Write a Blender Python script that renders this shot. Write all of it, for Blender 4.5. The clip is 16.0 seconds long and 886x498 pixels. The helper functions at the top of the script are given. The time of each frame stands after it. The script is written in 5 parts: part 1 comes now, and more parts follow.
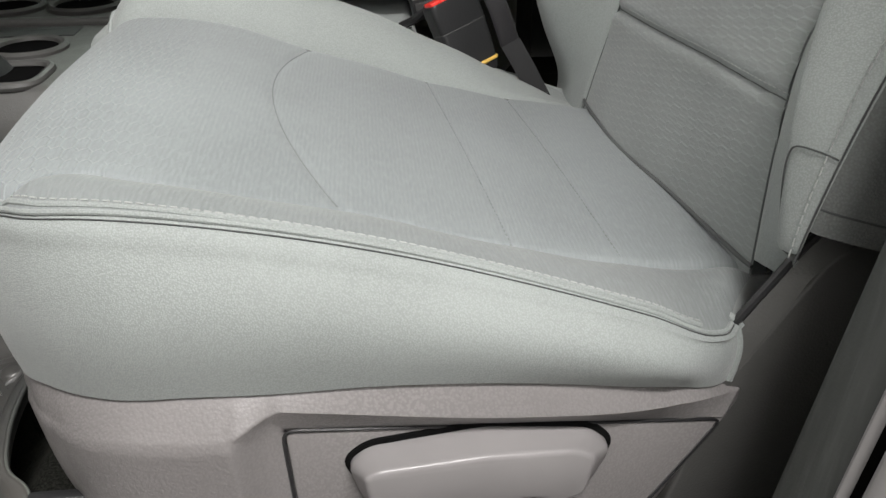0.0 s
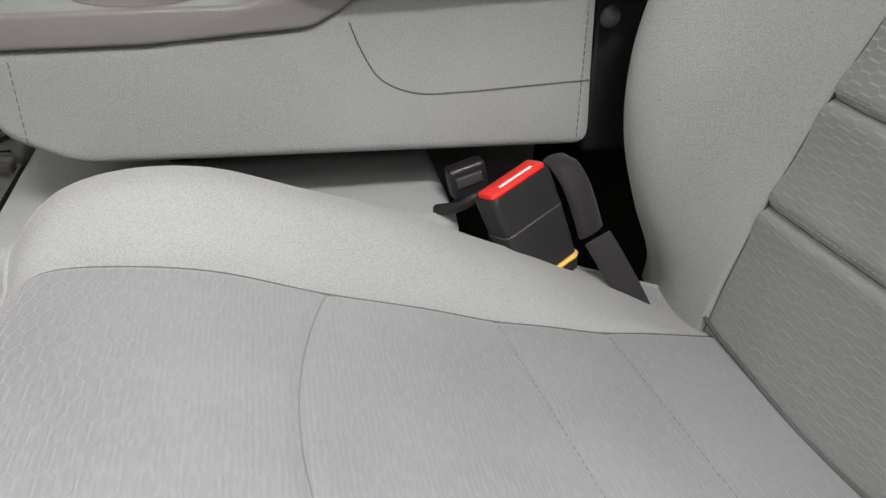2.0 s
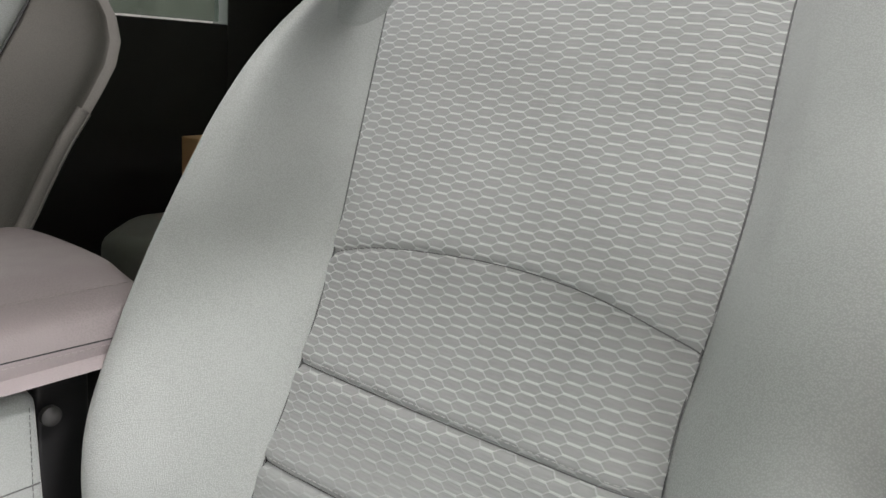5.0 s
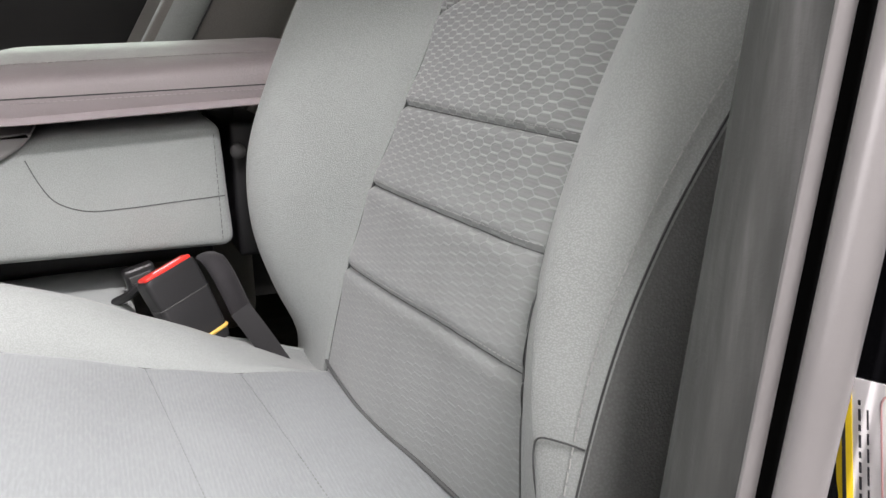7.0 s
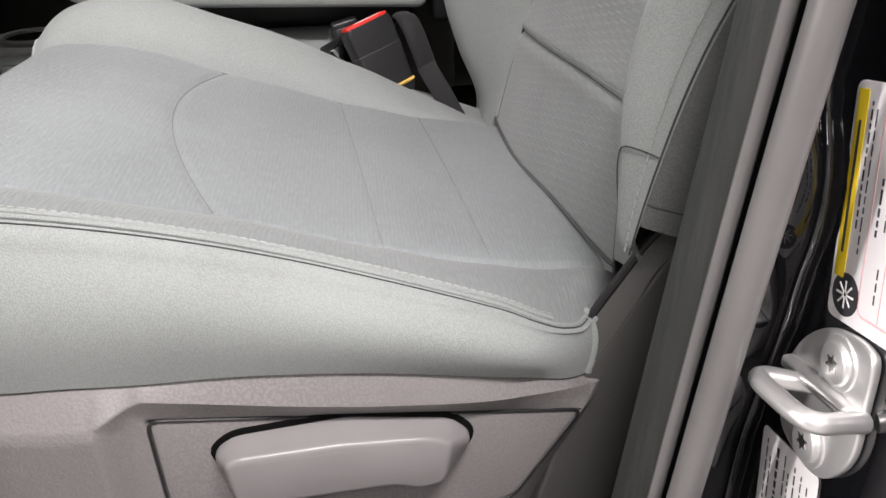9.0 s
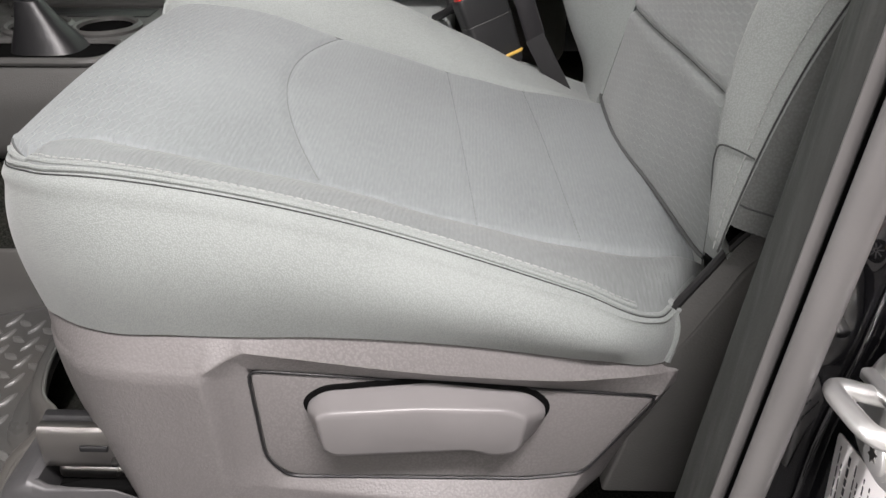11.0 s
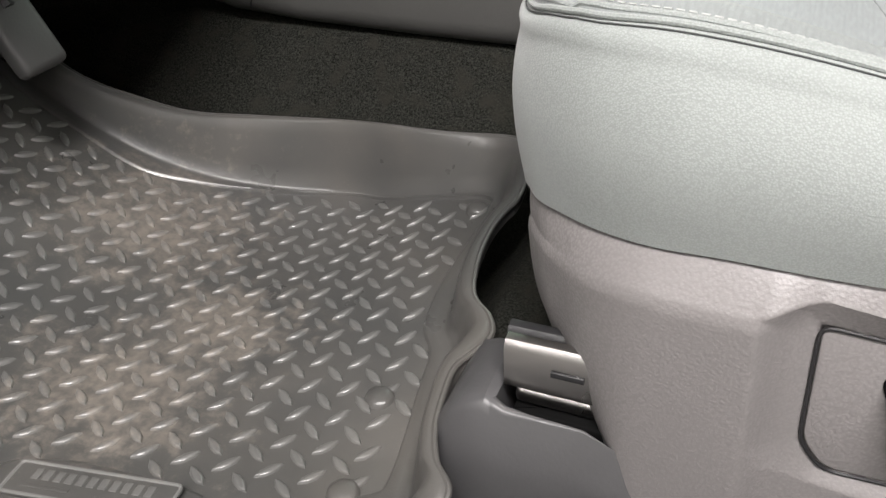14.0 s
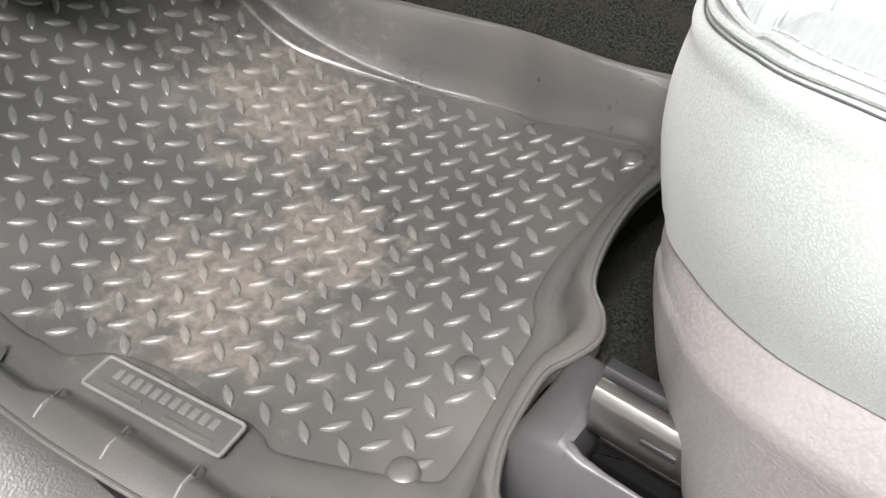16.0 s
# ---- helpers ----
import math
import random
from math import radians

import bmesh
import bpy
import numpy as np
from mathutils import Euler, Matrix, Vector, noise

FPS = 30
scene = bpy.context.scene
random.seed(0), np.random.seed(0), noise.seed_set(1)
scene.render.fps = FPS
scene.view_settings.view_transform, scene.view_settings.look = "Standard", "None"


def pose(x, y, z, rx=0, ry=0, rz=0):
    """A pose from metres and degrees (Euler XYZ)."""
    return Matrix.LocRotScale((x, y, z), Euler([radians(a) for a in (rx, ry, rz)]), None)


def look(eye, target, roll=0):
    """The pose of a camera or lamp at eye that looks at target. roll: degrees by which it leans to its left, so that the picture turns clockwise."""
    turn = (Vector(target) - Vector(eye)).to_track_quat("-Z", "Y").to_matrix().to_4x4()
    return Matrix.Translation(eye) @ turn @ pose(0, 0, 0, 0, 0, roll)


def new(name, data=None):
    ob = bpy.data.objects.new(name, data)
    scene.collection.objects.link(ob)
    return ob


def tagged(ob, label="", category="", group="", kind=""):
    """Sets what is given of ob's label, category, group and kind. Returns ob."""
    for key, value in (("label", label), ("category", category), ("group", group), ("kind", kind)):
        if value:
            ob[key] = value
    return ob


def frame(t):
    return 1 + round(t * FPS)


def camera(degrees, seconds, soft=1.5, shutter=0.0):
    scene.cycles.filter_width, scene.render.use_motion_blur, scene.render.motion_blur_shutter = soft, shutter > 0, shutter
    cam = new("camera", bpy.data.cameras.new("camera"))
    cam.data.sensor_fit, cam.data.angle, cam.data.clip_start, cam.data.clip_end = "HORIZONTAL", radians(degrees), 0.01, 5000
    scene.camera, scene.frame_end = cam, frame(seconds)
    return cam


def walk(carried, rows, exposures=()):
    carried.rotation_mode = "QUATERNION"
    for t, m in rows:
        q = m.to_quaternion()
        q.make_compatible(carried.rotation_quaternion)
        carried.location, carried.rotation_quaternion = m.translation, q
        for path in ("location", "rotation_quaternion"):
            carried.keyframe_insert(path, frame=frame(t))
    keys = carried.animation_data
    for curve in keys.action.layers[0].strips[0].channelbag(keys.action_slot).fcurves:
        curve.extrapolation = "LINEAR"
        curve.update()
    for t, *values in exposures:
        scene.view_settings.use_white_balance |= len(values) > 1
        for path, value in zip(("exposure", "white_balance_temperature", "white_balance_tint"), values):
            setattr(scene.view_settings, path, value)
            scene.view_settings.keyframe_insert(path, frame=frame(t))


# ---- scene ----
cam = camera(56.0, 16.0)
PATH = [
    (0, (0.0097, 0.006, 0.565), (0.1724, 1.7455, -0.409), -0.2),
    (0.5, (-0.0412, 0.0958, 0.628), (0.13, 1.8113, -0.387), -1.2),
    (1, (-0.0778, 0.2264, 0.627), (0.1736, 1.9294, -0.391), -0.1),
    (1.5, (-0.0629, 0.3394, 0.609), (0.2044, 2.0499, -0.393), -0.2),
    (2, (-0.0686, 0.3994, 0.634), (0.2849, 2.0987, -0.36), 0.7),
    (2.5, (-0.0888, 0.4367, 0.722), (0.6012, 2.0082, -0.305), 1.1),
    (3, (-0.0929, 0.4844, 0.779), (0.897, 1.9047, -0.221), 2.5),
    (3.5, (-0.125, 0.508, 0.792), (1.228, 1.802, 0.089), 5.6),
    (4, (-0.1314, 0.4814, 0.829), (1.3894, 1.6629, 0.29), 5.9),
    (4.2, (-0.1447, 0.4697, 0.835), (1.4347, 1.5958, 0.348), 6.5),
    (6.5, (0.0439, 0.1402, 0.618), (1.0483, 1.8134, 0.183), -1.5),
    (7, (0.0603, 0.0862, 0.597), (0.7911, 1.8726, 0.071), -1.3),
    (7.5, (0.0711, 0.0448, 0.575), (0.5905, 1.8394, -0.14), -1.5),
    (8, (0.0842, 0.0163, 0.563), (0.4649, 1.8023, -0.253), -1.0),
    (8.5, (0.0946, -0.018, 0.557), (0.3657, 1.7574, -0.322), -1.0),
    (9, (0.098, -0.0435, 0.56), (0.2735, 1.7319, -0.344), -0.9),
    (9.5, (0.0939, -0.0541, 0.564), (0.1949, 1.7201, -0.355), 0.2),
    (9.7, (0.0906, -0.0568, 0.567), (0.179, 1.7127, -0.36), 0.6),
    (11.8, (0.1087, -0.0567, 0.59), (-0.0466, 1.661, -0.423), -1.9),
    (12, (0.1074, -0.0595, 0.588), (-0.0598, 1.6603, -0.418), -2.1),
    (12.5, (0.0496, -0.0545, 0.571), (-0.1312, 1.6699, -0.426), -2.1),
    (13, (0.0007, -0.0312, 0.554), (-0.3349, 1.6732, -0.438), -2.3),
    (13.5, (-0.0372, -0.0092, 0.537), (-0.5938, 1.631, -0.464), -2.9),
    (14, (-0.0891, 0.0325, 0.501), (-0.783, 1.5332, -0.625), -3.6),
    (14.5, (-0.1599, 0.1053, 0.487), (-0.9442, 1.4064, -0.813), -4.2),
    (15, (-0.1789, 0.1254, 0.491), (-1.0093, 1.3318, -0.872), -2.9),
    (15.5, (-0.15, 0.1515, 0.497), (-1.0404, 1.2848, -0.889), -3.1),
    (16, (-0.1114, 0.1645, 0.526), (-1.0461, 1.2401, -0.877), -3.1),
]
EXPOSURES = [
    (0, -0.28, 6500, 10), (1.0, -0.29, 6500, 11), (1.5, -0.36, 6580, 13), (2.0, -0.06, 6650, 17), (3.0, 0.4, 6750, 16), (3.5, 0.5, 6750, 15), (4.0, 0.65, 6700, 14), (5.2, 0.65, 6550, 15),
    (6.5, 0.5, 6500, 18), (7.5, 0.23, 6500, 17), (8.0, -0.06, 6500, 17), (8.5, -0.17, 6500, 17), (9.0, -0.14, 6550, 17), (9.5, -0.12, 6550, 17), (12.0, -0.17, 6550, 14), (13.0, -0.18, 6600, 14), (14.5, 0.35, 6550, 12), (15.5, 0.60, 6500, 12), (16, 0.80, 6480, 13)]
walk(cam, [(t, look(eye, target, roll)) for t, eye, target, roll in PATH], EXPOSURES)

# ---- light: a shop lamp outside the open driver's door and added, unseen fill lamps ----
world = bpy.data.worlds.new("world")
scene.world = world
world.use_nodes = True
world.node_tree.nodes["Background"].inputs[0].default_value = (0.75, 0.8, 0.82, 1)
world.node_tree.nodes["Background"].inputs[1].default_value = 0.6


def area_lamp(name, eye, target, sx, sy, watts, colour):
    d = bpy.data.lights.new(name, "AREA")
    d.shape, d.size, d.size_y, d.energy, d.color = "RECTANGLE", sx, sy, watts, colour
    ob = new(name, d)
    ob.matrix_world = look(eye, target)
    return ob


WARM = (1.0, 0.975, 0.955)
area_lamp("shop_lamp_door", (0.45, -0.95, 2.6), (-0.05, 0.6, 0.25), 1.3, 0.14, 150, WARM)
# Added with no known source: brightens the jamb, its stickers and striker.
area_lamp("fill_lamp_jamb", (-3.0, -0.06, 0.92), (0.33, 0.27, 0.3), 0.35, 0.4, 130, WARM)
# Two unseen fills added ahead of the cab to lift the backrest.
area_lamp("fill_lamp_front", (-3.2, 0.3, 2.3), (0.1, 0.7, 0.5), 2.4, 1.0, 16, WARM)
area_lamp("fill_lamp_windscreen", (-2.3, 0.35, 1.9), (0.1, 0.75, 0.4), 0.05, 0.05, 10, WARM)
# Unseen stand-in for the greenish light through the passenger windows.
area_lamp("fill_lamp_far_window", (0.1, 3.7, 1.65), (0.0, 0.7, 0.35), 2.6, 0.9, 52, (0.90, 1.0, 0.92))
# Unseen ceiling rows, added so gloss and rubber have something bright to reflect.
for row_y in (-2.3, -3.9):
    area_lamp("added_ceiling_lamp", (-0.4, row_y, 2.86), (-0.4, row_y + 0.001, 0.0), 5.0, 0.25, 60, WARM)


# ---- geometry helpers ----
class Geo:
    """Vertices, faces and plan coordinates of a mesh in the making."""

    def __init__(self, v=(), f=(), uv=None):
        self.v, self.f = [tuple(map(float, p)) for p in v], [tuple(int(i) for i in q) for q in f]
        self.uv = [tuple(map(float, p)) for p in uv] if uv is not None else [(p[0], p[1]) for p in self.v]

    def __add__(self, o):
        n = len(self.v)
        g = Geo()
        g.v, g.uv = self.v + o.v, self.uv + o.uv
        g.f = self.f + [tuple(i + n for i in q) for q in o.f]
        return g

    def at(self, m):
        g = Geo()
        g.v, g.f, g.uv = [tuple(m @ Vector(p)) for p in self.v], self.f, self.uv
        return g


def curve(xs, ys):
    """A smooth function through points, held level past the ends."""
    xs, ys = np.array(xs, float), np.array(ys, float)
    d = np.gradient(ys, xs)

    def fn(x):
        x = np.clip(x, xs[0], xs[-1])
        i = np.clip(np.searchsorted(xs, x) - 1, 0, len(xs) - 2)
        h = xs[i + 1] - xs[i]
        t = (x - xs[i]) / h
        return ((2 * t**3 - 3 * t**2 + 1) * ys[i] + (t**3 - 2 * t**2 + t) * h * d[i]
                + (3 * t**2 - 2 * t**3) * ys[i + 1] + (t**3 - t**2) * h * d[i + 1])
    return fn


def sstep(a, b, x):
    t = np.clip((np.asarray(x, float) - a) / (b - a), 0, 1)
    return t * t * (3 - 2 * t)


def spline(pts, n=12, closed=False):
    """Points on a smooth line through pts."""
    p = np.array(pts, float)
    m = len(p)
    out = []
    for i in range(m if closed else m - 1):
        a, b, c, d = (p[(i + k) % m] if closed else p[min(max(i + k, 0), m - 1)] for k in (-1, 0, 1, 2))
        for t in np.linspace(0, 1, n, endpoint=False):
            out.append(0.5 * (2 * b + (c - a) * t + (2 * a - 5 * b + 4 * c - d) * t * t + (3 * b - a - 3 * c + d) * t**3))
    if not closed:
        out.append(p[-1])
    return np.array(out)


def grid(p, uv=None, cu=False, cv=False):
    """A sheet over an array of points p[i, j]."""
    nu, nv = p.shape[:2]
    f = []
    for i in range(nu if cu else nu - 1):
        for j in range(nv if cv else nv - 1):
            a, b = (i + 1) % nu, (j + 1) % nv
            f.append((i * nv + j, a * nv + j, a * nv + b, i * nv + b))
    return Geo(p.reshape(-1, 3), f, None if uv is None else uv.reshape(-1, 2))


def loft(loops, cap=True):
    """Closed rings joined one to the next; the ends filled."""
    p = np.array(loops, float)
    g = grid(p, cv=True)
    n, m = p.shape[0], p.shape[1]
    if cap:
        g.f += [tuple(range(m - 1, -1, -1)), tuple(range((n - 1) * m, n * m))]
    return g


def tube(path, r, n=8, closed=False, flat=1.0, up=None):
    """A round or flattened rod along a line. flat: its thickness across `up` as a share of its width."""
    p = np.array(path, float)
    k = len(p)
    t = np.roll(p, -1, 0) - np.roll(p, 1, 0)
    if not closed:
        t[0], t[-1] = p[1] - p[0], p[-1] - p[-2]
    t /= np.linalg.norm(t, axis=1)[:, None] + 1e-12
    ref = np.array(up if up is not None else ((0, 0, 1) if abs(t[0][2]) < 0.9 else (1, 0, 0)), float)
    r = np.broadcast_to(np.asarray(r, float), (k,))
    loops = []
    for i in range(k):
        a = np.cross(ref, t[i])
        a /= np.linalg.norm(a) + 1e-12
        b = np.cross(t[i], a)
        if up is None:
            ref = b
        w = np.linspace(0, 2 * math.pi, n, endpoint=False)
        loops.append(p[i] + r[i] * (np.cos(w)[:, None] * a + flat * np.sin(w)[:, None] * b))
    g = grid(np.array(loops), cu=closed, cv=True)
    if not closed:
        g.f += [tuple(range(n - 1, -1, -1)), tuple(range((k - 1) * n, k * n))]
    return g


def inset(o, d):
    """A closed outline moved inwards by d."""
    o = np.array(o, float)
    t = np.roll(o, -1, 0) - np.roll(o, 1, 0)
    t /= np.linalg.norm(t, axis=1)[:, None] + 1e-12
    area = np.sum(o[:, 0] * np.roll(o[:, 1], -1) - np.roll(o[:, 0], -1) * o[:, 1])
    n = np.stack([-t[:, 1], t[:, 0]], 1) * np.sign(area)
    return o + n * d


def rounded(pts, r=0.01, n=5):
    """A closed outline with its corners rounded."""
    p = np.array(pts, float)
    out = []
    for i in range(len(p)):
        a, b, c = p[i - 1], p[i], p[(i + 1) % len(p)]
        rr = min(r, 0.45 * np.linalg.norm(a - b), 0.45 * np.linalg.norm(c - b))
        u, v = b + (a - b) / np.linalg.norm(a - b) * rr, b + (c - b) / np.linalg.norm(c - b) * rr
        for t in np.linspace(0, 1, n):
            out.append((1 - t)**2 * u + 2 * t * (1 - t) * b + t * t * v)
    return np.array(out)


def slab(outline, z0, z1, bevel=0.002, steps=3):
    """A plate with a closed outline and rounded rims, between two heights."""
    loops = []
    for k in range(steps + 1):
        w = k / steps * math.pi / 2
        o = inset(outline, bevel * (1 - math.sin(w)))
        loops.append(np.column_stack([o, np.full(len(o), z0 + bevel * (1 - math.cos(w)))]))
    for k in range(steps + 1):
        w = k / steps * math.pi / 2
        o = inset(outline, bevel * (1 - math.cos(w)))
        loops.append(np.column_stack([o, np.full(len(o), z1 - bevel * (1 - math.sin(w)))]))
    return loft(loops)


def rbox(sx, sy, sz, r=0.004, bevel=None):
    """A block with rounded edges, resting on z = 0."""
    x, y = sx / 2, sy / 2
    return slab(rounded([(-x, -y), (x, -y), (x, y), (-x, y)], r), 0, sz, bevel if bevel is not None else min(r, sz * 0.45))


def lathe(profile, n=32):
    """A round thing about z from radii and heights."""
    w = np.linspace(0, 2 * math.pi, n, endpoint=False)
    p = np.array([[(r * math.cos(a), r * math.sin(a), z) for a in w] for r, z in profile])
    return loft(p)


SIDE = Matrix(((1, 0, 0, 0), (0, 0, 1, 0), (0, 1, 0, 0), (0, 0, 0, 1)))  # a plate's x, y, height to x, z, y


def mesh_of(name, g, mat, origin=(0, 0, 0), sharp=40):
    me = bpy.data.meshes.new(name)
    o = Vector(origin)
    me.from_pydata([Vector(p) - o for p in g.v], [], g.f)
    lay = me.uv_layers.new(name="plan")
    idx = np.empty(len(me.loops), np.int32)
    me.loops.foreach_get("vertex_index", idx)
    lay.data.foreach_set("uv", np.array(g.uv, np.float32)[idx].ravel())
    bm = bmesh.new()
    bm.from_mesh(me)
    bmesh.ops.recalc_face_normals(bm, faces=bm.faces)
    for e in bm.edges:
        e.smooth = not (len(e.link_faces) == 2 and e.calc_face_angle(0) > radians(sharp))
    for q in bm.faces:
        q.smooth = True
    bm.to_mesh(me)
    bm.free()
    me.materials.append(mat)
    return me


BASE = {}


def thing(name, label, category, base=(0, 0, 0), group="", kind=""):
    """A thing with parts: an Empty at its base."""
    ob = new(name)
    ob.location = base
    ob.empty_display_size = 0.05
    BASE[ob.name] = Vector(base)
    return tagged(ob, label, category, group, kind)


def part(name, g, mat, parent, label="", sharp=40):
    """One mesh under a thing or under a part."""
    base = BASE[parent.name]
    ob = new(name, mesh_of(name, g, mat, base, sharp))
    ob.parent = parent
    BASE[ob.name] = base
    if label:
        ob["label"] = label
    return ob


def solid(name, g, mat, label, category="", kind="", sharp=40, group=""):
    """A thing or a piece of the setting that is one mesh."""
    ob = new(name, mesh_of(name, g, mat, (0, 0, 0), sharp))
    return tagged(ob, label, category, group, kind)


# ---- materials ----
class Nodes:
    """A small hand for wiring node materials."""

    def __init__(self, name):
        self.m = bpy.data.materials.new(name)
        self.m.use_nodes = True
        self.t = self.m.node_tree
        self.b = self.t.nodes["Principled BSDF"]

    def add(self, kind, **sockets):
        n = self.t.nodes.new(kind)
        for k, v in sockets.items():
            self.put(n.inputs[int(k[1:]) if k[1:].isdigit() else k.replace("_", " ")], v)
        return n

    def put(self, sock, v):
        if isinstance(v, bpy.types.NodeSocket):
            self.t.links.new(v, sock)
        else:
            sock.default_value = v

    def math(self, op, a, b=0.0, c=0.0, clamp=False):
        n = self.t.nodes.new("ShaderNodeMath")
        n.operation, n.use_clamp = op, clamp
        for s, v in zip(n.inputs, (a, b, c)):
            self.put(s, v)
        return n.outputs[0]

    def ramp(self, v, a, b, lo=0.0, hi=1.0):
        n = self.t.nodes.new("ShaderNodeMapRange")
        n.interpolation_type = "SMOOTHSTEP"
        for s, x in zip(n.inputs[:5], (v, a, b, lo, hi)):
            self.put(s, x)
        return n.outputs[0]

    def mix(self, f, a, b):
        n = self.t.nodes.new("ShaderNodeMix")
        n.data_type = "RGBA"
        self.put(n.inputs[0], f)
        self.put(n.inputs[6], a)
        self.put(n.inputs[7], b)
        return n.outputs[2]

    def coords(self, which="Object"):
        return self.t.nodes.new("ShaderNodeTexCoord").outputs[which]

    def noise(self, scale, detail=3.0, rough=0.55, vec=None):
        return self.add("ShaderNodeTexNoise", Vector=vec if vec is not None else self.coords(), Scale=scale, Detail=detail, Roughness=rough).outputs[0]

    def bump(self, h, strength, dist, normal=None):
        n = self.add("ShaderNodeBump", Height=h, Strength=strength, Distance=dist)
        if normal is not None:
            self.put(n.inputs["Normal"], normal)
        return n.outputs[0]

    def done(self, colour=None, rough=None, normal=None, **extra):
        if colour is not None:
            self.put(self.b.inputs["Base Color"], colour)
        if rough is not None:
            self.put(self.b.inputs["Roughness"], rough)
        if normal is not None:
            self.put(self.b.inputs["Normal"], normal)
        for k, v in extra.items():
            self.put(self.b.inputs[k.replace("_", " ")], v)
        return self.m


def rgb(r, g, b):
    return (r, g, b, 1.0)


def shade(c, k):
    return rgb(c[0] * k, c[1] * k, c[2] * k)


def plain(name, c, rough=0.5, grain=400.0, amount=0.15, relief=0.0003, metal=0.0, coat=0.0):
    """A surface of one colour with faint wear and grain."""
    n = Nodes(name)
    wear, fine = n.noise(9.0), n.noise(grain, 2.0)
    col = n.mix(n.ramp(wear, 0.3, 0.75), shade(c, 1 - amount), shade(c, 1 + amount))
    return n.done(col, n.ramp(wear, 0.2, 0.8, rough * 0.85, min(rough * 1.15, 1)), n.bump(fine, 0.5, relief), Metallic=metal, Coat_Weight=coat)


def leathery(name, c, rough=0.5, cell=420.0, relief=0.0006, pits=0.0):
    """Moulded plastic or vinyl with a pebbled grain."""
    n = Nodes(name)
    v = n.add("ShaderNodeTexVoronoi", Vector=n.coords(), Scale=cell)
    v.feature = "SMOOTH_F1"
    wear = n.noise(7.0)
    v2 = n.add("ShaderNodeTexVoronoi", Vector=n.coords(), Scale=cell * 2.3)
    h = n.math("ADD", n.math("ADD", v.outputs[0], n.math("MULTIPLY", v2.outputs[0], 0.25)), n.math("MULTIPLY", n.noise(150.0), 0.2))
    col = n.mix(n.ramp(wear, 0.3, 0.75), shade(c, 0.9), shade(c, 1.08))
    col = n.mix(n.ramp(v.outputs[0], 0.25, 0.55), col, shade(c, 1 - pits))
    return n.done(col, n.ramp(n.noise(40.0), 0.3, 0.7, rough * 0.88, rough * 1.1), n.bump(h, 0.6, relief))


def cloth(name, c, thread=820.0, relief=0.0004, sheen=0.25):
    """Knitted seat cloth: small stitches with soft blotches."""
    n = Nodes(name)
    uv = n.coords()
    v = n.add("ShaderNodeTexVoronoi", Vector=uv, Scale=thread, Randomness=0.95)
    h = n.ramp(v.outputs[0], 0.15, 0.75, 1.0, 0.0)
    blot = n.noise(11.0, 4.0)
    col = n.mix(n.ramp(blot, 0.3, 0.72), shade(c, 0.83), shade(c, 0.94))
    col = n.mix(n.math("MULTIPLY", h, 0.5), col, shade(c, 1.25))
    fuzz = n.noise(1400.0, 2.0)
    return n.done(col, 0.72, n.bump(n.math("ADD", h, fuzz), 0.36, relief), Sheen_Weight=sheen, Sheen_Roughness=0.5, Specular_IOR_Level=0.35)


